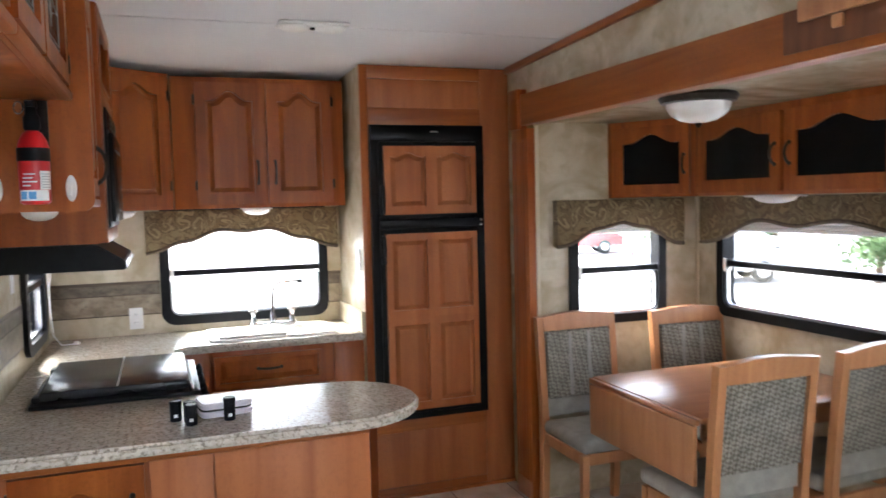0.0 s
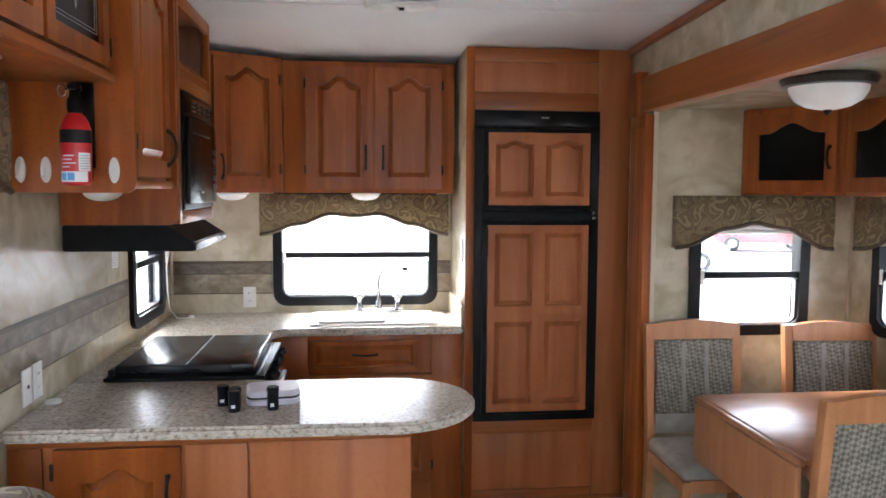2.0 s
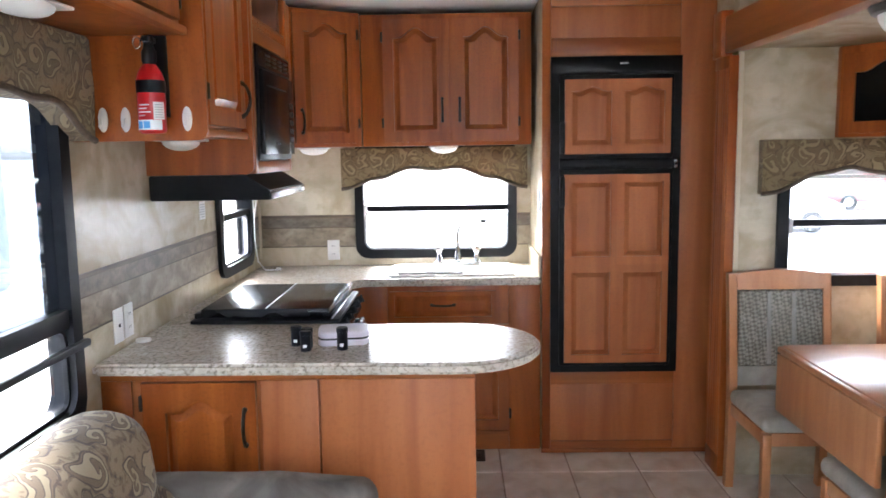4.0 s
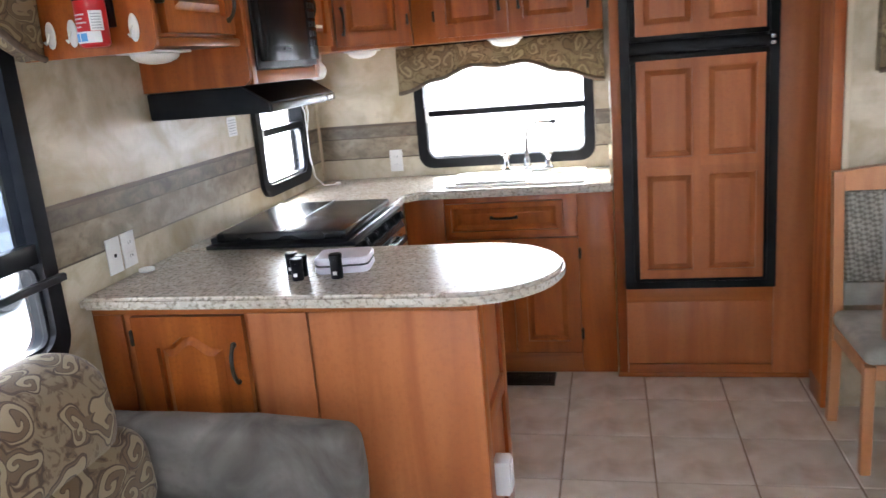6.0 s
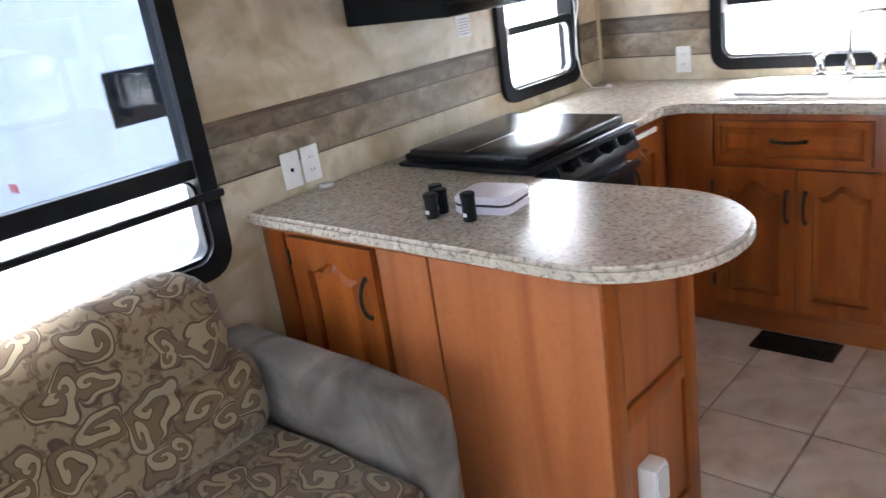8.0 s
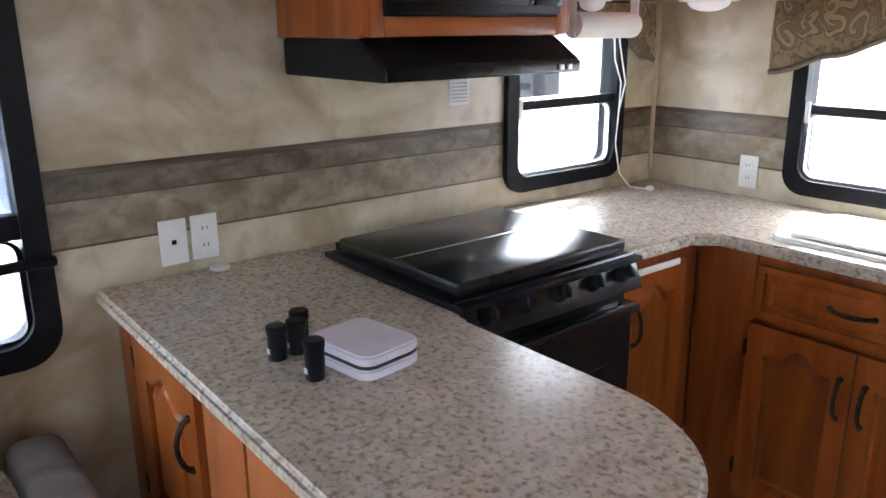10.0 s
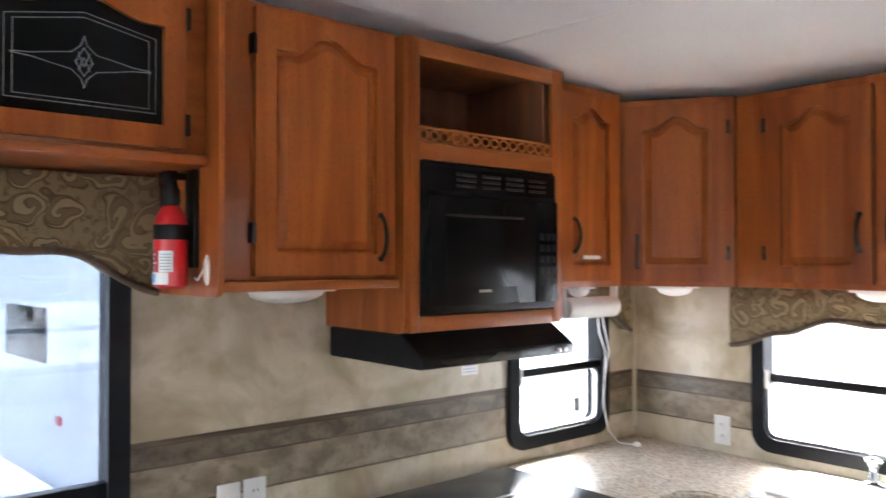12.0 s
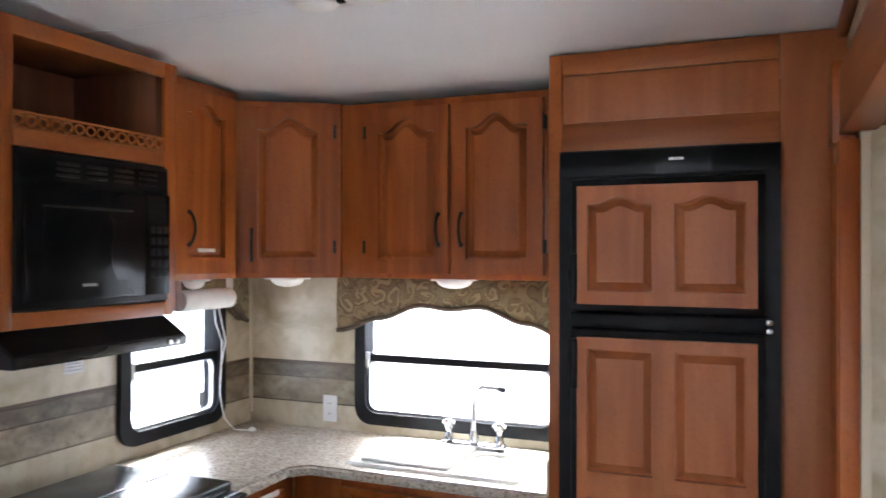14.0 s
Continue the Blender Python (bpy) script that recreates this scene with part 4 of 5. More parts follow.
for z0, z1 in ((0.0, 0.06), (0.36, 0.432), (1.992, 2.085), (2.235, 2.303)):
    part("face_rail", box(1.603, 2.229, -0.572, -0.556, z0, z1, 0.002), WOOD_H, fc)
part("inset_panel", box(1.603, 2.229, -0.565, -0.557, 2.086, 2.234, 0.001), WOOD_LITE, fc)
part("inset_panel", box(1.603, 2.229, -0.565, -0.557, 0.061, 0.359, 0.001), WOOD_LITE, fc)
part("shoe_moulding", box(1.556, 2.399, -0.584, -0.573, 0.0, 0.022, 0.004), WOOD_H, fc)
fr = thing("refrigerator", (1.92, -0.3, 0.435), "black-framed two-door refrigerator with cherry-wood door panels", "refrigerator")
part("body", box(1.61, 2.222, -0.556, -0.03, 0.44, 1.985, 0.002), BLACK, fr)
bm = ring([(0, 0), (0.632, 0), (0.632, 1.562), (0, 1.562)], [(0.05, 0.035), (0.588, 0.035), (0.588, 1.475), (0.05, 1.475)], 0.0, 0.024)
bm.transform(face_on((1.600, -0.573, 0.432), (0, -1, 0)))
part("frame", bm, BLACK, fr)
part("vent_strip", box(1.605, 2.228, -0.604, -0.598, 1.915, 1.988, 0.003), SATIN_BLACK, fr)
part("badge", box(1.93, 1.97, -0.6055, -0.6045, 1.955, 1.962, 0), STEEL, fr)


def fridge_door(z0, z1, rows, rise, nm):
    d = part(nm, box(1.640, 2.192, -0.612, -0.586, z0, z1, 0.005), BLACK, fr)
    part("wood_panel", box(1.664, 2.172, -0.618, -0.6125, z0 + 0.022, z1 - 0.022, 0.002), WOOD_LITE, d)
    for a, b in rows:
        for u in (0.0, 0.254):
            inner = arch_loop(u + 0.032, u + 0.224, a + 0.04, b - 0.035, rise)
            outer = [(u + p, a + q) for p, q in outer_for(inner, 0.254, b - a)]
            fm = ring(outer, inner, 0.0, 0.017)
            fm.transform(face_on((1.664, -0.618, 0), (0, -1, 0)))
            part("panel_frame", fm, WOOD_LITE, d)
            pl = plate(arch_loop(u + 0.039, u + 0.217, a + 0.047, b - 0.042, rise), 0.0, 0.0165, None, 0.020)
            pl.transform(face_on((1.664, -0.618, 0), (0, -1, 0)))
            part("raised_panel", pl, WOOD_LITE, d)
    return d


du = fridge_door(1.505, 1.905, [(1.527, 1.883)], 0.022, "freezer_door")
dl = fridge_door(0.468, 1.450, [(0.985, 1.428), (0.490, 0.985)], 0.0, "fridge_door")
part("hinge_bar", box(1.640, 2.200, -0.612, -0.590, 1.456, 1.499, 0.004), BLACK, fr)
for d_, z in ((du, 1.49), (dl, 1.465)):
    part("hinge_cap", box(2.193, 2.212, -0.625, -0.598, z - 0.010, z + 0.006, 0.003), CHROME, d_)
part("handle", box(1.640, 1.663, -0.648, -0.6125, 1.53, 1.68, 0.006), BLACK, du)
part("handle", box(1.640, 1.663, -0.648, -0.6125, 1.27, 1.42, 0.006), BLACK, dl)

# ---- dining slide ----
def chair():
    r = thing("dining_chair", (0, 0, 0), "honey-wood dining chair with grey checked backrest and plain seat", "chair", "dining chairs")
    w = 0.455
    for sx in (-1, 1):
        pts = [(sx * (w / 2 - 0.018), 0.20, 0.0), (sx * (w / 2 - 0.018), 0.185, 0.25), (sx * (w / 2 - 0.018), 0.185, 0.46), (sx * (w / 2 - 0.018), 0.21, 0.75), (sx * (w / 2 - 0.018), 0.235, 0.985)]
        bm = bmesh.new()
        for a, b in zip(pts, pts[1:]):
            t = bmesh.new()
            va = [t.verts.new((a[0] + dx, a[1] + dy, a[2])) for dx, dy in ((-0.018, -0.02), (0.018, -0.02), (0.018, 0.02), (-0.018, 0.02))]
            vb = [t.verts.new((b[0] + dx, b[1] + dy, b[2])) for dx, dy in ((-0.018, -0.02), (0.018, -0.02), (0.018, 0.02), (-0.018, 0.02))]
            t.faces.new(va), t.faces.new(vb)
            for k in range(4):
                t.faces.new((va[k], va[(k + 1) % 4], vb[(k + 1) % 4], vb[k]))
            join(bm, t)
        part("back_post", bm, CHAIR_WOOD, r)
        part("leg", box(sx * (w / 2 - 0.018) - 0.018, sx * (w / 2 - 0.018) + 0.018, -0.23, -0.194, 0.0, 0.40, 0.004), CHAIR_WOOD, r)
        part("side_rail", box(sx * (w / 2 - 0.018) - 0.012, sx * (w / 2 - 0.018) + 0.012, -0.193, 0.165, 0.35, 0.405, 0.003), CHAIR_WOOD, r)
    part("front_rail", box(-w / 2 + 0.037, w / 2 - 0.037, -0.225, -0.20, 0.35, 0.405, 0.003), CHAIR_WOOD, r)
    part("rear_rail", box(-w / 2 + 0.037, w / 2 - 0.037, 0.175, 0.20, 0.35, 0.405, 0.003), CHAIR_WOOD, r)
    bm = box(-w / 2 - 0.005, w / 2 + 0.005, -0.245, 0.160, 0.407, 0.475, 0.028, seg=4)
    part("seat", bm, PLAIN_FABRIC, r, "plain grey padded seat")
    part("lower_back", box(-w / 2 + 0.042, w / 2 - 0.042, 0.182, 0.196, 0.478, 0.57, 0.004), PLAIN_FABRIC, r, "plain grey fabric below the backrest")
    n = 12
    bm = bmesh.new()
    lo, hi = [], []
    for k in range(n + 1):
        u = -1 + 2 * k / n
        x = u * (w / 2 - 0.0365)
        top = 0.985 + 0.018 * math.cos(u * math.pi / 2)
        lo.append([bm.verts.new((x, 0.205, 0.915)), bm.verts.new((x, 0.248, 0.915))])
        hi.append([bm.verts.new((x, 0.215, top)), bm.verts.new((x, 0.255, top))])
    for k in range(n):
        bm.faces.new((lo[k][0], lo[k + 1][0], hi[k + 1][0], hi[k][0]))
        bm.faces.new((lo[k][1], lo[k + 1][1], hi[k + 1][1], hi[k][1]))
        bm.faces.new((hi[k][0], hi[k + 1][0], hi[k + 1][1], hi[k][1]))
        bm.faces.new((lo[k][0], lo[k + 1][0], lo[k + 1][1], lo[k][1]))
    for q in (0, n):
        bm.faces.new((lo[q][0], lo[q][1], hi[q][1], hi[q][0]))
    part("top_rail", bm, CHAIR_WOOD, r)
    tilt = Matrix.Translation((0, 0.206, 0.745)) @ Matrix.Rotation(radians(-5), 4, "X")
    part("backrest", box(-w / 2 + 0.040, w / 2 - 0.040, -0.028, 0.0, -0.175, 0.168, 0.013, None, tilt, 3), CHECK, r, "grey padded backrest")
    part("backrest_rear", box(-w / 2 + 0.040, w / 2 - 0.040, 0.001, 0.016, -0.175, 0.168, 0.006, None, tilt), CHECK, r, "checked fabric on the back")
    for x in (-0.055, 0.055):
        part("seam", box(x - 0.010, x + 0.010, -0.031, -0.0275, -0.165, 0.158, 0.001, None, tilt), PLAIN_FABRIC, r)
    return r


ch = chair()
ch.matrix_basis = pose(2.58, -1.185, 0.0, 0, 0, 0)
c_b = copy_thing(ch, pose(3.20, -1.28, 0.0, 0, 0, -3))
c_c = copy_thing(ch, pose(2.625, -2.04, 0.0, 0, 0, 180))
c_d = copy_thing(ch, pose(3.185, -2.03, 0.0, 0, 0, 183))

tb = thing("dining_table", (2.9, -1.76, 0), "honey-wood drop-leaf dining table against the window", "table")
part("tabletop", box(2.43, 3.40, -2.155, -1.375, 0.738, 0.762, 0.007), TABLE_WOOD, tb, "glossy wooden tabletop")
part("drop_leaf", box(2.402, 2.424, -2.14, -1.395, 0.50, 0.732, 0.006), CHAIR_WOOD, tb)
part("leaf_edge", box(2.408, 2.429, -2.15, -1.38, 0.7335, 0.758, 0.006), TABLE_WOOD, tb)
part("apron", box(2.50, 3.36, -2.08, -2.055, 0.65, 0.7375, 0.003), CHAIR_WOOD, tb)
part("apron", box(2.50, 3.36, -1.475, -1.45, 0.65, 0.7375, 0.003), CHAIR_WOOD, tb)
part("pedestal", box(2.84, 2.98, -1.90, -1.63, 0.04, 0.7375, 0.006), CHAIR_WOOD, tb)
part("foot", box(2.68, 3.14, -1.97, -1.56, 0.0, 0.0395, 0.008), CHAIR_WOOD, tb)

dc = thing("corner_dining_cabinet", (3.15, -1.0, 1.585), "diagonal cherry-wood overhead cabinet with arched black glass", "cabinet", "dining overhead cabinets")
bm = slab([(2.842, -0.873), (2.842, -0.902), (3.095, -1.275), (3.417, -1.275), (3.417, -0.873)], 1.586, 1.982, 0.002)
part("body", bm, WOOD, dc)
n_ = Vector((-0.373, -0.253, 0)).normalized()
r_ = Vector((0, 0, 1)).cross(n_)
o = Vector((2.842, -0.902, 0)) + r_ * 0.025 + n_ * 0.001
cabinet_door(dc, (o.x, o.y, 1.602), n_, 0.40, 0.345, 0.045, (0.372, 0.15), 0, glass=BLACK_GLASS, rail=0.05, pull_len=0.09)
y = -1.279
for k in range(3):
    y0 = y - 1.18
    oc = thing("dining_overhead_cabinet", (3.27, (y + y0) / 2, 1.585), "cherry-wood overhead cabinet with arched black glass doors", "cabinet", "dining overhead cabinets")
    part("body", box(3.114, 3.417, y0 + 0.002, y, 1.586, 1.982, 0.002), WOOD, oc)
    part("face_frame", box(3.100, 3.113, y0 + 0.002, y, 1.586, 1.982, 0.002), WOOD, oc)
    cabinet_door(oc, (3.099, y - 0.02, 1.602), (-1, 0, 0), 0.555, 0.345, 0.045, (0.525, 0.16), 0, glass=BLACK_GLASS, rail=0.06, pull_len=0.09)
    cabinet_door(oc, (3.099, y - 0.60, 1.602), (-1, 0, 0), 0.555, 0.345, 0.045, (0.03, 0.16), 0, glass=BLACK_GLASS, rail=0.06, pull_len=0.09)
    y = y0
dome_light(3.27, -1.62, 1.585, "y", 0.28, 0.12)

cl = thing("ceiling_lamp", (2.565, -1.97, 1.88), "dark bronze flush ceiling lamp with frosted glass bowl", "lamp")
part("canopy", lathe([(0.145, 1.984), (0.152, 1.972), (0.142, 1.952), (0.125, 1.948)], (2.565, -1.97, 0), sides=36), IRON, cl, "dark bronze ring")
part("bowl", lathe([(0.124, 1.95), (0.12, 1.93), (0.104, 1.905), (0.072, 1.885), (0.036, 1.876), (0.01, 1.874)], (2.565, -1.97, 0), sides=36), FROST, cl, "frosted glass bowl")
part("finial", lathe([(0.012, 1.875), (0.014, 1.868), (0.008, 1.860), (0.002, 1.855)], (2.565, -1.97, 0), sides=16), IRON, cl)

# ceiling lamp over the kitchen aisle
LAMP_Z = CEIL + 0.028
kl = thing("kitchen_ceiling_light", (1.20, -1.25, LAMP_Z), "white twin-dome ceiling light with clear ribbed lens", "lamp")
part("base", box(1.055, 1.345, -1.315, -1.185, LAMP_Z - 0.014, LAMP_Z - 0.0005, 0.006), WHITE, kl)
for x in (1.125, 1.275):
    bm = bmesh.new()
    bmesh.ops.create_uvsphere(bm, u_segments=20, v_segments=10, radius=1)
    bm.transform(Matrix.Translation((x, -1.25, LAMP_Z - 0.015)) @ Matrix.Diagonal((0.066, 0.056, 0.02, 1)))
    part("lens", bm, FROST, kl)
part("switch", box(1.19, 1.21, -1.26, -1.24, LAMP_Z - 0.024, LAMP_Z - 0.0145, 0.003), BLACK, kl)

# ---- sofa ----
sofa = thing("sofa", (0.5, -3.1, 0), "paisley brown sofa with grey suede arm", "sofa")


def cushion(x0, x1, y0, y1, z0, z1, r, seg=5):
    bm = box(x0, x1, y0, y1, z0, z1, r, None, None, seg)
    bmesh.ops.subdivide_edges(bm, edges=[e for e in bm.edges if e.calc_length() > 0.2], cuts=5, use_grid_fill=True)
    for v in bm.verts:
        v.co += v.normal * 0.010 * noise.noise(v.co * 7)
    return bm


arm = cushion(0.08, 0.895, -2.365, -2.245, 0.12, 0.63, 0.04)
for v in arm.verts:
    if v.co.z > 0.4:
        v.co.z += 0.03 * max(0, 0.5 - v.co.x) - 0.025 * max(0, (v.co.x - 0.75) / 0.135) ** 2
part("arm", arm, SUEDE, sofa, "grey suede arm panel")
part("base", box(0.12, 0.86, -4.05, -2.37, 0.06, 0.27, 0.02), SUEDE, sofa)
for k in range(2):
    y1 = -2.37 - k * 0.84
    y0 = y1 - 0.83
    part("seat_cushion", cushion(0.22, 0.91, y0, y1, 0.272, 0.445, 0.05), PAISLEY, sofa)
    up = cushion(-0.14, 0.14, y0, y1 - 0.03 * (k == 0), -0.16, 0.16, 0.125, 6)
    up.transform(Matrix.Translation((0.195, 0, 0.735)) @ Matrix.Rotation(radians(-10), 4, "Y"))
    part("back_cushion", up, PAISLEY, sofa)
    lo = cushion(-0.13, 0.13, y0, y1, -0.13, 0.13, 0.085, 6)
    lo.transform(Matrix.Translation((0.245, 0, 0.535)) @ Matrix.Rotation(radians(-8), 4, "Y"))
    part("lumbar_cushion", lo, PAISLEY, sofa)
part("back_frame", box(0.03, 0.115, -4.05, -2.375, 0.10, 0.72, 0.03), SUEDE, sofa)
for y_ in (-2.43, -3.95):
    for x in (0.2, 0.8):
        part("foot", box(x - 0.03, x + 0.03, y_ - 0.03, y_ + 0.03, 0.0, 0.0595, 0.004), WOOD, sofa)

# ---- small things ----
ex = thing("fire_extinguisher", (0.265, -2.185, 1.615), "red fire extinguisher with black valve hung on the cabinet end", "extinguisher")
cx, cy = 0.265, -2.187
part("bottle", lathe([(0.030, 1.612), (0.038, 1.618), (0.039, 1.73), (0.039, 1.762), (0.034, 1.782), (0.024, 1.800), (0.015, 1.808)], (cx, cy, 0), sides=28), RED, ex)
part("strap", lathe([(0.0395, 1.726), (0.0405, 1.727), (0.0405, 1.760), (0.0395, 1.761)], (cx, cy, 0), sides=28), BLACK, ex, "black mounting strap")
part("valve", lathe([(0.017, 1.807), (0.021, 1.815), (0.021, 1.842), (0.016, 1.85), (0.013, 1.865), (0.016, 1.87), (0.014, 1.888)], (cx, cy, 0), sides=16), BLACK, ex)
part("lever", box(cx - 0.011, cx + 0.011, cy - 0.028, cy + 0.034, 1.868, 1.884, 0.003), BLACK, ex)
part("gauge", lathe([(0.010, 0.0), (0.010, 0.008), (0.007, 0.010)], (cx, cy - 0.022, 1.878), "y", 14), CHROME, ex)
part("pin_ring", tube([(cx - 0.028 + 0.011 * math.cos(radians(a)), cy - 0.012, 1.866 + 0.016 * math.sin(radians(a))) for a in range(0, 361, 30)], 0.0022, None, 6), CHROME, ex)
part("bracket", box(cx - 0.022, cx + 0.034, -2.146, -2.1325, 1.66, 1.893, 0.003), BLACK, ex)


def curved_label(r, z0, z1, a0, a1, bm=None):
    bm = bm or bmesh.new()
    n = 10
    prev = None
    for k in range(n + 1):
        a = radians(a0 + (a1 - a0) * k / n)
        cur = [bm.verts.new((cx + q * math.cos(a), cy + q * math.sin(a), z)) for q, z in ((r, z0), (r + 0.0006, z0), (r + 0.0006, z1), (r, z1))]
        if prev:
            for i in range(4):
                bm.faces.new((prev[i], prev[(i + 1) % 4], cur[(i + 1) % 4], cur[i]))
        else:
            bm.faces.new(cur)
        prev = cur
    bm.faces.new(prev)
    return bm


lb = part("label", curved_label(0.0393, 1.622, 1.650, 215, 330), PAPER_LABEL, ex, "white and blue pictogram label")
part("pictogram", curved_label(0.0401, 1.626, 1.646, 222, 248), BLUE_LABEL, lb)
part("pictogram", curved_label(0.0401, 1.626, 1.646, 254, 280), BLUE_LABEL, lb)
lb = part("label", curved_label(0.0393, 1.651, 1.700, 296, 345), PAPER_LABEL, ex, "white printed label")
for k in range(6):
    part("print_line", curved_label(0.0401, 1.656 + k * 0.007, 1.658 + k * 0.007, 302, 338), RV_GREY, lb)
for k, (a, b) in enumerate(((235, 280), (230, 270), (230, 285), (230, 262))):
    part("print_line", curved_label(0.0393, 1.69 - k * 0.010, 1.6935 - k * 0.010, a, b), PAPER_LABEL, ex)

for x in (0.098, 0.165, 0.347):
    r = thing("wall_hook", (x, -2.135, 1.62), "white oval plastic adhesive hook on the cabinet end", "hook", "oval hooks")
    bm = lathe([(0.014, 0.0), (0.0145, 0.004), (0.012, 0.007), (0.004, 0.008)], (0, 0, 0), "y", 24)
    bm.transform(Matrix.Translation((x, -2.1315, 1.655)) @ Matrix.Diagonal((1, -1, 2.5, 1)))
    part("plate", bm, WHITE, r)
    part("hook", tube([(x, -2.141, 1.66), (x, -2.152, 1.64), (x, -2.158, 1.632), (x, -2.164, 1.638)], 0.003, None, 6), WHITE, r)


def outlet(origin, n, toggle, label):
    m = face_on(origin, n)
    r = thing("wall_outlet", origin, label, "outlet", "wall outlets")
    part("cover_plate", box(0, 0.070, 0, 0.115, 0.001, 0.007, 0.003, None, m), WHITE, r)
    if toggle:
        part("jack", box(0.029, 0.041, 0.052, 0.064, 0.0072, 0.010, 0.002, None, m), BLACK, r)
    else:
        for v in (0.022, 0.066):
            s = part("socket", box(0.019, 0.051, v, v + 0.028, 0.0072, 0.009, 0.004, None, m), WHITE, r)
            for u in (0.028, 0.040):
                part("slot", box(u, u + 0.002, v + 0.010, v + 0.019, 0.0092, 0.0098, 0, None, m), BLACK, s)


outlet((0.001, -1.952, 0.933), (1, 0, 0), True, "white wall plate with a round black jack")
outlet((0.001, -1.872, 0.935), (1, 0, 0), False, "white duplex socket above the worktop")
outlet((0.391, -0.001, 0.940), (0, -1, 0), False, "white duplex socket on the sink wall")
outlet((1.5595, -0.43, 1.235), (-1, 0, 0), False, "white switch plate on the fridge side")
r = thing("plug_cap", (0.05, -1.86, 0.911), "small white round cap lying by the wall", "cap")
part("disc", lathe([(0.024, 0.912), (0.026, 0.916), (0.024, 0.922), (0.010, 0.924)], (0.045, -1.82, 0)), WHITE, r)
r = thing("wall_sticker", (0.001, -1.0, 1.27), "small white printed notice below the hood", "sticker")
part("sheet", box(0.0008, 0.0016, -1.03, -0.95, 1.265, 1.345, 0), PAPER_LABEL, r)
for k in range(6):
    part("print_line", box(0.0017, 0.002, -1.022, -0.958, 1.275 + k * 0.011, 1.278 + k * 0.011, 0), RV_GREY, r)

# shade roll and cords at the corner window
r = thing("paper_towel_roll", (0.15, -0.78, 1.50), "white rolled window shade on a bar under the cabinet", "paper roll")
part("roll", lathe([(0.014, -0.705), (0.038, -0.705), (0.040, -0.70), (0.040, -0.42), (0.038, -0.415), (0.014, -0.415)], (0.20, 0, 1.500), "y", 28), WHITE, r)
for y_ in (-0.710, -0.410):
    part("holder", box(0.185, 0.215, y_ - 0.004, y_ + 0.004, 1.465, 1.581, 0.002), WHITE, r)
r = thing("white_cord", (0.06, -0.25, 0.912), "thin white cord looped down to the worktop", "cord")
for k, (dx, dz) in enumerate(((0.0, 0.0), (0.02, 0.05))):
    pts = [(0.03 + dx, -0.30, 1.50), (0.03 + dx, -0.285, 1.38 + dz), (0.035 + dx, -0.25, 1.30), (0.04, -0.26, 1.2), (0.045, -0.275, 1.08), (0.05, -0.25, 0.97), (0.08, -0.22, 0.918), (0.13, -0.19, 0.914)]
    if k:
        pts = pts[:4]
    part("strand", tube(pts, 0.003, None, 6), WHITE, r)
part("knot", lathe([(0.014, 0.911), (0.018, 0.918), (0.010, 0.926)], (0.145, -0.185, 0), sides=12), WHITE, r)

# things left on the peninsula
r = thing("case", (0.70, -1.86, 0.9105), "flat pale lilac plastic case with a dark seam", "case")
for nm, z0, z1, mt in (("lower_half", 0.9115, 0.932, LILAC), ("seam", 0.9322, 0.9378, RUBBER), ("lid", 0.938, 0.958, LILAC)):
    q = 0.0015 if nm == "seam" else 0.0
    m = Matrix.Translation((0.744, -1.845, 0)) @ Matrix.Rotation(radians(8), 4, "Z")
    L = rounded(-0.085 + q, 0.085 - q, -0.07 + q, 0.07 - q, 0.03)
    bm = slab(L, z0, z1, 0.001 if nm == "seam" else 0.0045)
    bm.transform(m)
    part(nm, bm, mt, r)
for x, y_, h in ((0.637, -1.966, 0.066), (0.592, -1.895, 0.066), (0.634, -1.924, 0.066), (0.755, -1.955, 0.074)):
    r = thing("film_canister", (x, y_, 0.9105), "small black cylindrical canister standing on the worktop", "canister", "black canisters")
    part("body", lathe([(0.017, 0.911), (0.018, 0.913), (0.018, 0.911 + h - 0.014)], (x, y_, 0), sides=20), BLACK, r)
    part("cap", lathe([(0.0195, 0.911 + h - 0.0135), (0.0195, 0.911 + h - 0.002), (0.017, 0.911 + h)], (x, y_, 0), sides=20), BLACK, r)
    part("label", box(x - 0.006, x + 0.006, y_ - 0.0188, y_ - 0.0182, 0.925, 0.935, 0), WHITE, r)

# floor register
r = thing("floor_register", (1.12, -0.61, 0.0), "dark brown slotted metal heating register in the floor", "vent")
bm = ring([(0.965, -0.685), (1.265, -0.685), (1.265, -0.545), (0.965, -0.545)], [(0.985, -0.665), (1.245, -0.665), (1.245, -0.565), (0.985, -0.565)], 0.0005, 0.007)
part("frame", bm, IRON, r)
part("well", box(0.984, 1.246, -0.666, -0.564, 0.0004, 0.0015, 0), BLACK, r)
for k in range(20):
    x = 0.991 + k * 0.0131
    part("slat", box(x, x + 0.006, -0.664, -0.566, 0.0018, 0.006, 0.001), IRON, r)

# ---- outside ----
G = -0.95
bm = bmesh.new()
bmesh.ops.create_grid(bm, x_segments=40, y_segments=40, size=1500)
bm.transform(Matrix.Translation((0, 0, G)))
structure("ground", bm, ASPHALT, "pale grey asphalt yard outside", "ground")


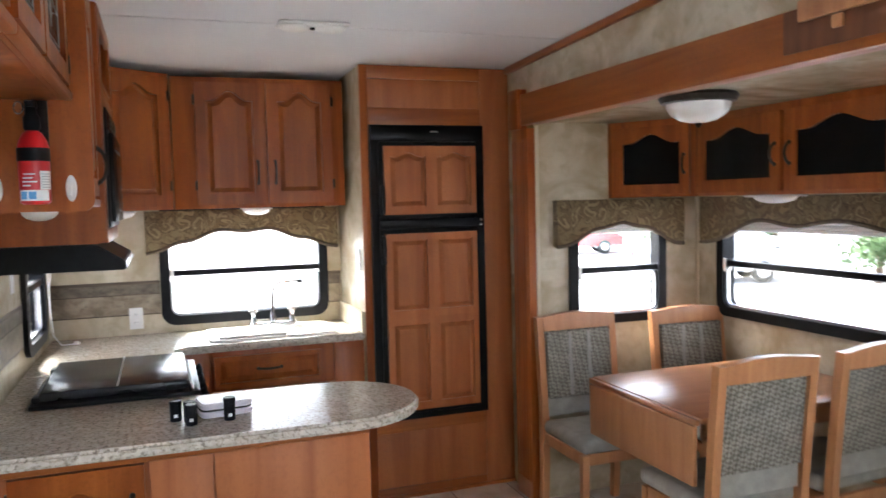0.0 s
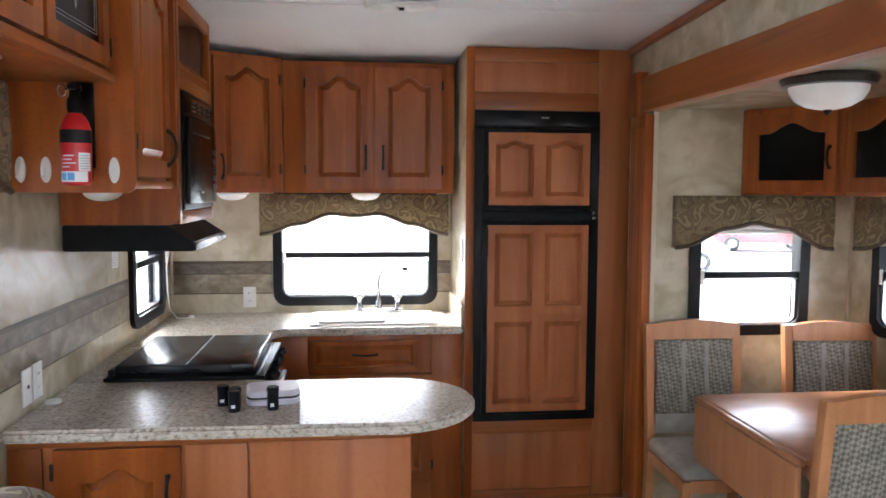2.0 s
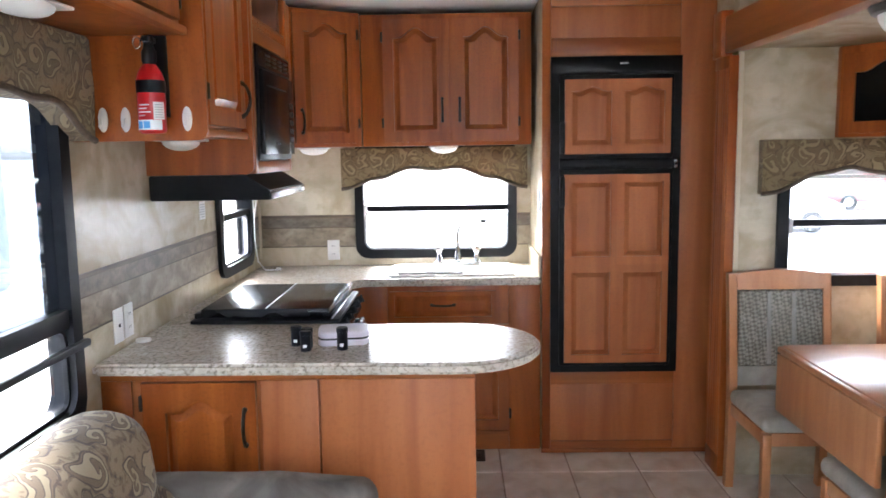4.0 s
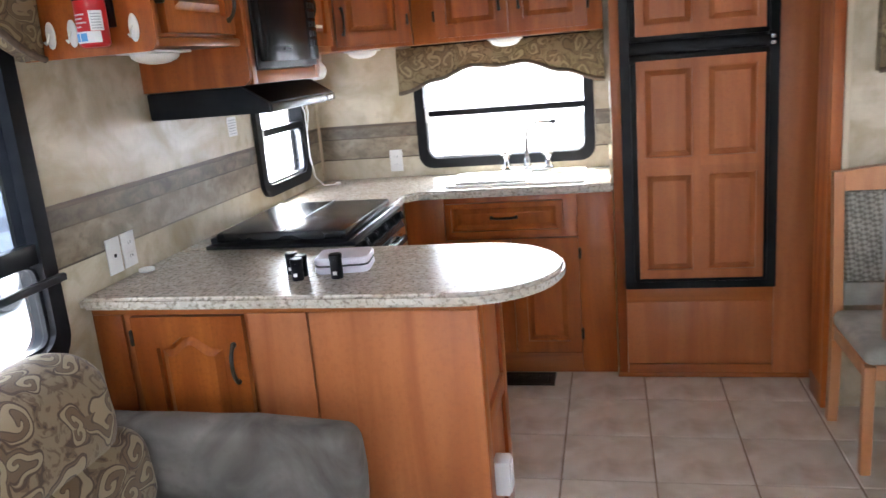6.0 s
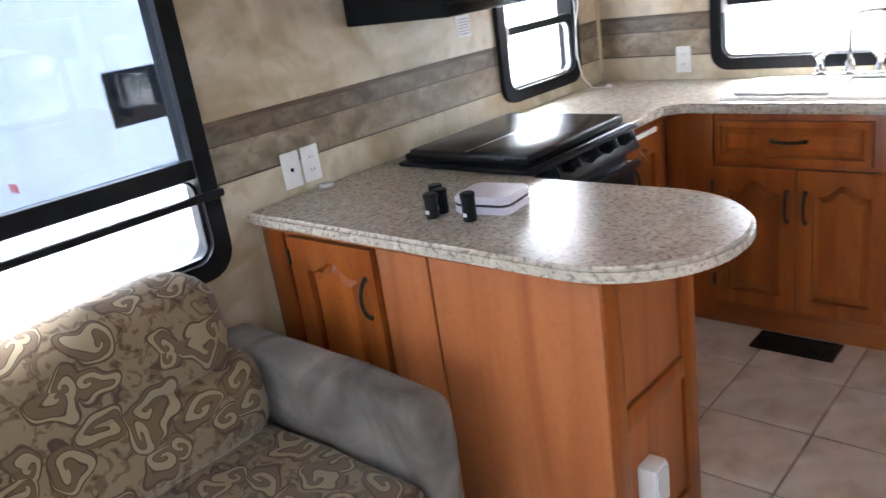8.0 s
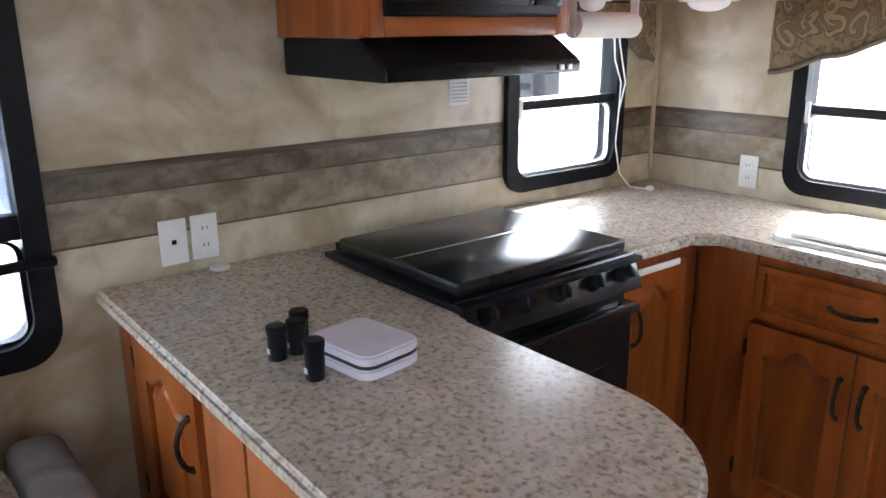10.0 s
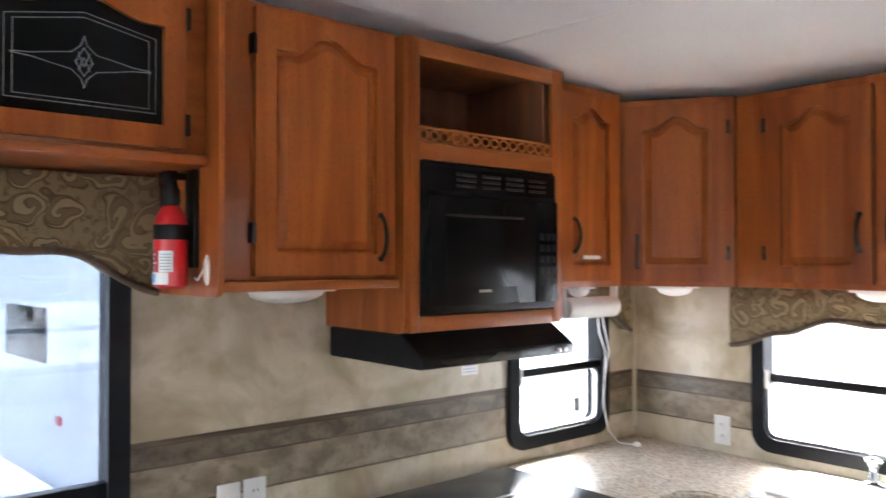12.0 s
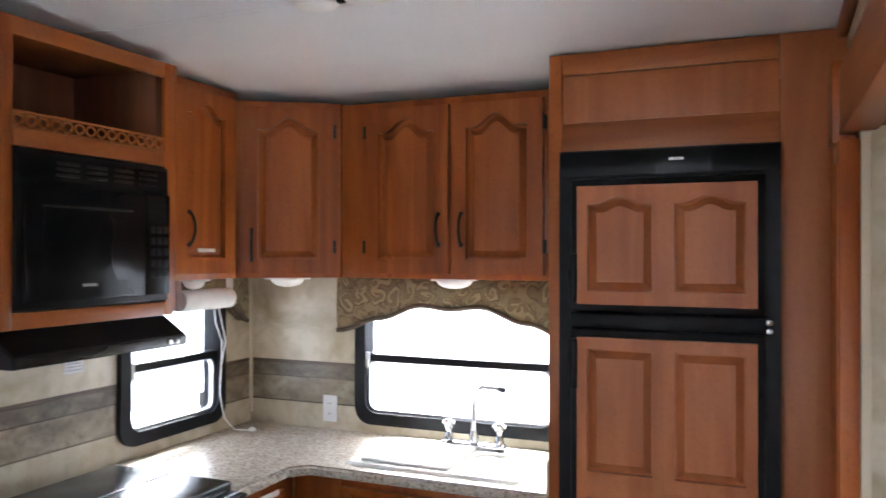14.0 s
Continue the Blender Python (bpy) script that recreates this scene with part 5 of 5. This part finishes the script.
def trailer(x, y, rz, length, label, h=2.9):
    r = thing("travel_trailer", (0, 0, 0), label, "trailer", "parked trailers")
    part("body", box(-1.2, 1.2, -length / 2, length / 2, 0.55, h, 0.16, seg=4), RV_WHITE, r)
    part("stripe", box(-1.206, 1.206, -length / 2 + 0.5, length / 2 - 0.5, 0.95, 1.12, 0.01), RV_GREY, r)
    for sx in (-1, 1):
        for k in range(int(length // 2.4)):
            y0 = -length / 2 + 0.9 + k * 2.3
            w = part("window", box(sx * 1.19 - 0.02, sx * 1.19 + 0.02, y0, y0 + 0.8, 1.55, 2.05, 0.01), BLACK_GLASS, r)
        for y0 in (-0.45, 0.45):
            bm = lathe([(0.18, -0.1), (0.34, -0.1), (0.36, -0.05), (0.36, 0.05), (0.34, 0.1), (0.18, 0.1)], (sx * 0.98, y0, 0.36), "x", 20)
            t = part("wheel", bm, RUBBER, r)
            part("rim", lathe([(0.02, -0.105), (0.19, -0.105), (0.19, 0.105), (0.02, 0.105)], (sx * 0.98, y0, 0.36), "x", 16), STEEL, t)
    part("end_window", box(-0.6, 0.6, -length / 2 - 0.01, -length / 2 + 0.02, 1.7, 2.2, 0.005), BLACK_GLASS, r)
    for x0 in (-1.0, 0.85):
        part("tail_light", box(x0, x0 + 0.15, -length / 2 - 0.015, -length / 2 + 0.02, 1.2, 1.28, 0.01), RED, r)
    part("hitch", box(-0.08, 0.08, length / 2, length / 2 + 1.0, 0.5, 0.6, 0.02), RUBBER, r)
    part("jack", box(-0.05, 0.05, length / 2 + 0.8, length / 2 + 0.9, 0.0, 0.9, 0.02), RUBBER, r)
    part("axle", box(-0.9, 0.9, -0.05, 0.05, 0.3, 0.56, 0.01), RUBBER, r)
    r.matrix_basis = pose(x, y, G, 0, 0, rz)
    return r


trailer(-6.4, 2.9, 4, 8.0, "white travel trailer parked across from the sofa window")
trailer(-17, 7.0, 8, 9.0, "white travel trailer further along the yard")
trailer(-26, -2.0, 60, 8.0, "white travel trailer far across the yard")
trailer(-24, 13.0, 95, 10.0, "white trailer far along the row")
trailer(-34, 6.0, 75, 9.0, "white trailer at the far end of the row", 3.2)


def car(x, y, rz, paint, label):
    r = thing("parked_car", (0, 0, 0), label, "car", "parked cars")
    bm = bmesh.new()
    prof = [(-2.1, 0.35), (-2.15, 0.75), (-1.9, 0.92), (-1.1, 1.0), (-0.55, 1.42), (0.75, 1.45), (1.45, 1.02), (2.0, 0.95), (2.1, 0.7), (2.05, 0.35)]
    rows = []
    for sx, sc in ((-0.88, 0.92), (-0.80, 1.0), (0.80, 1.0), (0.88, 0.92)):
        rows.append([bm.verts.new((sx * (1 if z < 1.05 else 0.82), yy, z if sc == 1 else 0.35 + (z - 0.35) * sc)) for yy, z in prof])
    for a, b in zip(rows, rows[1:]):
        for k in range(10):
            bm.faces.new((a[k], a[(k + 1) % 10], b[(k + 1) % 10], b[k]))
    bm.faces.new(rows[0]), bm.faces.new(rows[-1])
    part("body", bm, paint, r)
    for sx in (-1, 1):
        part("side_window", box(sx * 0.73 - 0.02, sx * 0.73 + 0.02, -0.5, 0.85, 1.05, 1.30, 0.01), BLACK_GLASS, r)
        for yy in (-1.3, 1.3):
            w = part("wheel", lathe([(0.15, -0.1), (0.30, -0.1), (0.32, -0.05), (0.32, 0.05), (0.30, 0.1), (0.15, 0.1)], (sx * 0.80, yy, 0.32), "x", 20), RUBBER, r)
            part("rim", lathe([(0.02, -0.105), (0.17, -0.105), (0.17, 0.105), (0.02, 0.105)], (sx * 0.80, yy, 0.32), "x", 14), STEEL, w)
        part("headlight", box(sx * 0.62 - 0.12, sx * 0.62 + 0.12, -2.17, -2.06, 0.70, 0.82, 0.02), FROST, r)
        part("tail_light", box(sx * 0.62 - 0.12, sx * 0.62 + 0.12, 2.02, 2.12, 0.72, 0.84, 0.02), RED, r)
    r.matrix_basis = pose(x, y, G, 0, 0, rz)


car(18.0, 26.5, 70, CAR_RED, "red car parked in the yard")
car(10.5, 19.5, 75, CAR_SILVER, "silver car parked in the yard")
car(15.6, 14.2, 65, CAR_SILVER, "grey car parked beyond the dining window")
car(20.0, 18.5, 70, CAR_SILVER, "silver car in the far row of the yard")


def tree(x, y, h, seed):
    rng = random.Random(seed)
    r = thing("tree", (x, y, G), "leafy green tree at the edge of the yard", "tree", "trees beyond the yard")
    bm = tube([(x, y, G), (x + 0.1, y, G + h * 0.3), (x, y + 0.1, G + h * 0.6)], [h * 0.035, h * 0.025, h * 0.012], None, 8)
    for k in range(5):
        a = k * 1.3 + rng.random()
        tube([(x, y, G + h * (0.3 + 0.05 * k)), (x + h * 0.2 * math.cos(a), y + h * 0.2 * math.sin(a), G + h * (0.5 + 0.06 * k))], [h * 0.014, h * 0.005], bm, 6)
    part("trunk", bm, BARK, r)
    verts, faces = [], []
    blobs = [(rng.gauss(0, h * 0.17), rng.gauss(0, h * 0.17), h * (0.2 + 0.7 * rng.random()), h * rng.uniform(0.10, 0.18)) for _ in range(16)]
    for bx, by, bz, br in blobs:
        for _ in range(150):
            d = Vector((rng.gauss(0, 1), rng.gauss(0, 1), rng.gauss(0, 1))).normalized() * br * rng.uniform(0.6, 1.1)
            c = Vector((x + bx, y + by, G + bz)) + d
            u = Vector((rng.gauss(0, 1), rng.gauss(0, 1), rng.gauss(0, 1))).normalized()
            w = u.cross(d).normalized()
            s = h * rng.uniform(0.018, 0.034)
            i = len(verts)
            verts += [c - u * s, c + w * s * 0.6, c + u * s, c - w * s * 0.6]
            faces.append((i, i + 1, i + 2, i + 3))
    bm = bmesh.new()
    vs = [bm.verts.new(v) for v in verts]
    for f in faces:
        bm.faces.new([vs[i] for i in f])
    part("crown", bm, LEAF, r)


rng = random.Random(5)
for k in range(16):
    tree(-60 + rng.uniform(-6, 6), -30 + k * 5 + rng.uniform(-2, 2), rng.uniform(6, 9), k)
for k in range(7):
    tree(20 + k * 3.0, 24 - k * 4.0 + rng.uniform(-1.5, 1.5), rng.uniform(4, 6), 40 + k)

for k, (bx, by) in enumerate(((17.6, 9.8), (19.4, 8.6), (21.2, 7.2), (18.8, 11.2), (23.0, 6.0))):
    tree(bx, by, 3.3, 60 + k)

# ---- floor tiles ----
def tile_mesh(w, d):
    bm = box(-w / 2, w / 2, -d / 2, d / 2, -0.0055, 0.0, 0.0024, seg=1)
    return finish("floor_tile", bm, VINYL, smooth=False)


TX, TY, GAP = 0.333, 0.336, 0.007
TILES = {}
for j in range(-4, 16):
    y0 = -0.82 - TY - j * TY + GAP / 2
    y1 = min(y0 + TY - GAP, -0.004)
    y0 = max(y0, -5.99)
    for i in range(-5, 8):
        x0 = max(1.34 + i * TX + GAP / 2, 0.004)
        x1 = min(1.34 + (i + 1) * TX - GAP / 2, 2.398 if (y0 + y1) / 2 > -0.87 else 3.418)
        if x1 - x0 < 0.03 or y1 - y0 < 0.03:
            continue
        key = (round(x1 - x0, 3), round(y1 - y0, 3))
        if key not in TILES:
            TILES[key] = tile_mesh(*key)
        t = new("tile", TILES[key])
        t.parent = floor
        t.location = ((x0 + x1) / 2, (y0 + y1) / 2, 0.0)
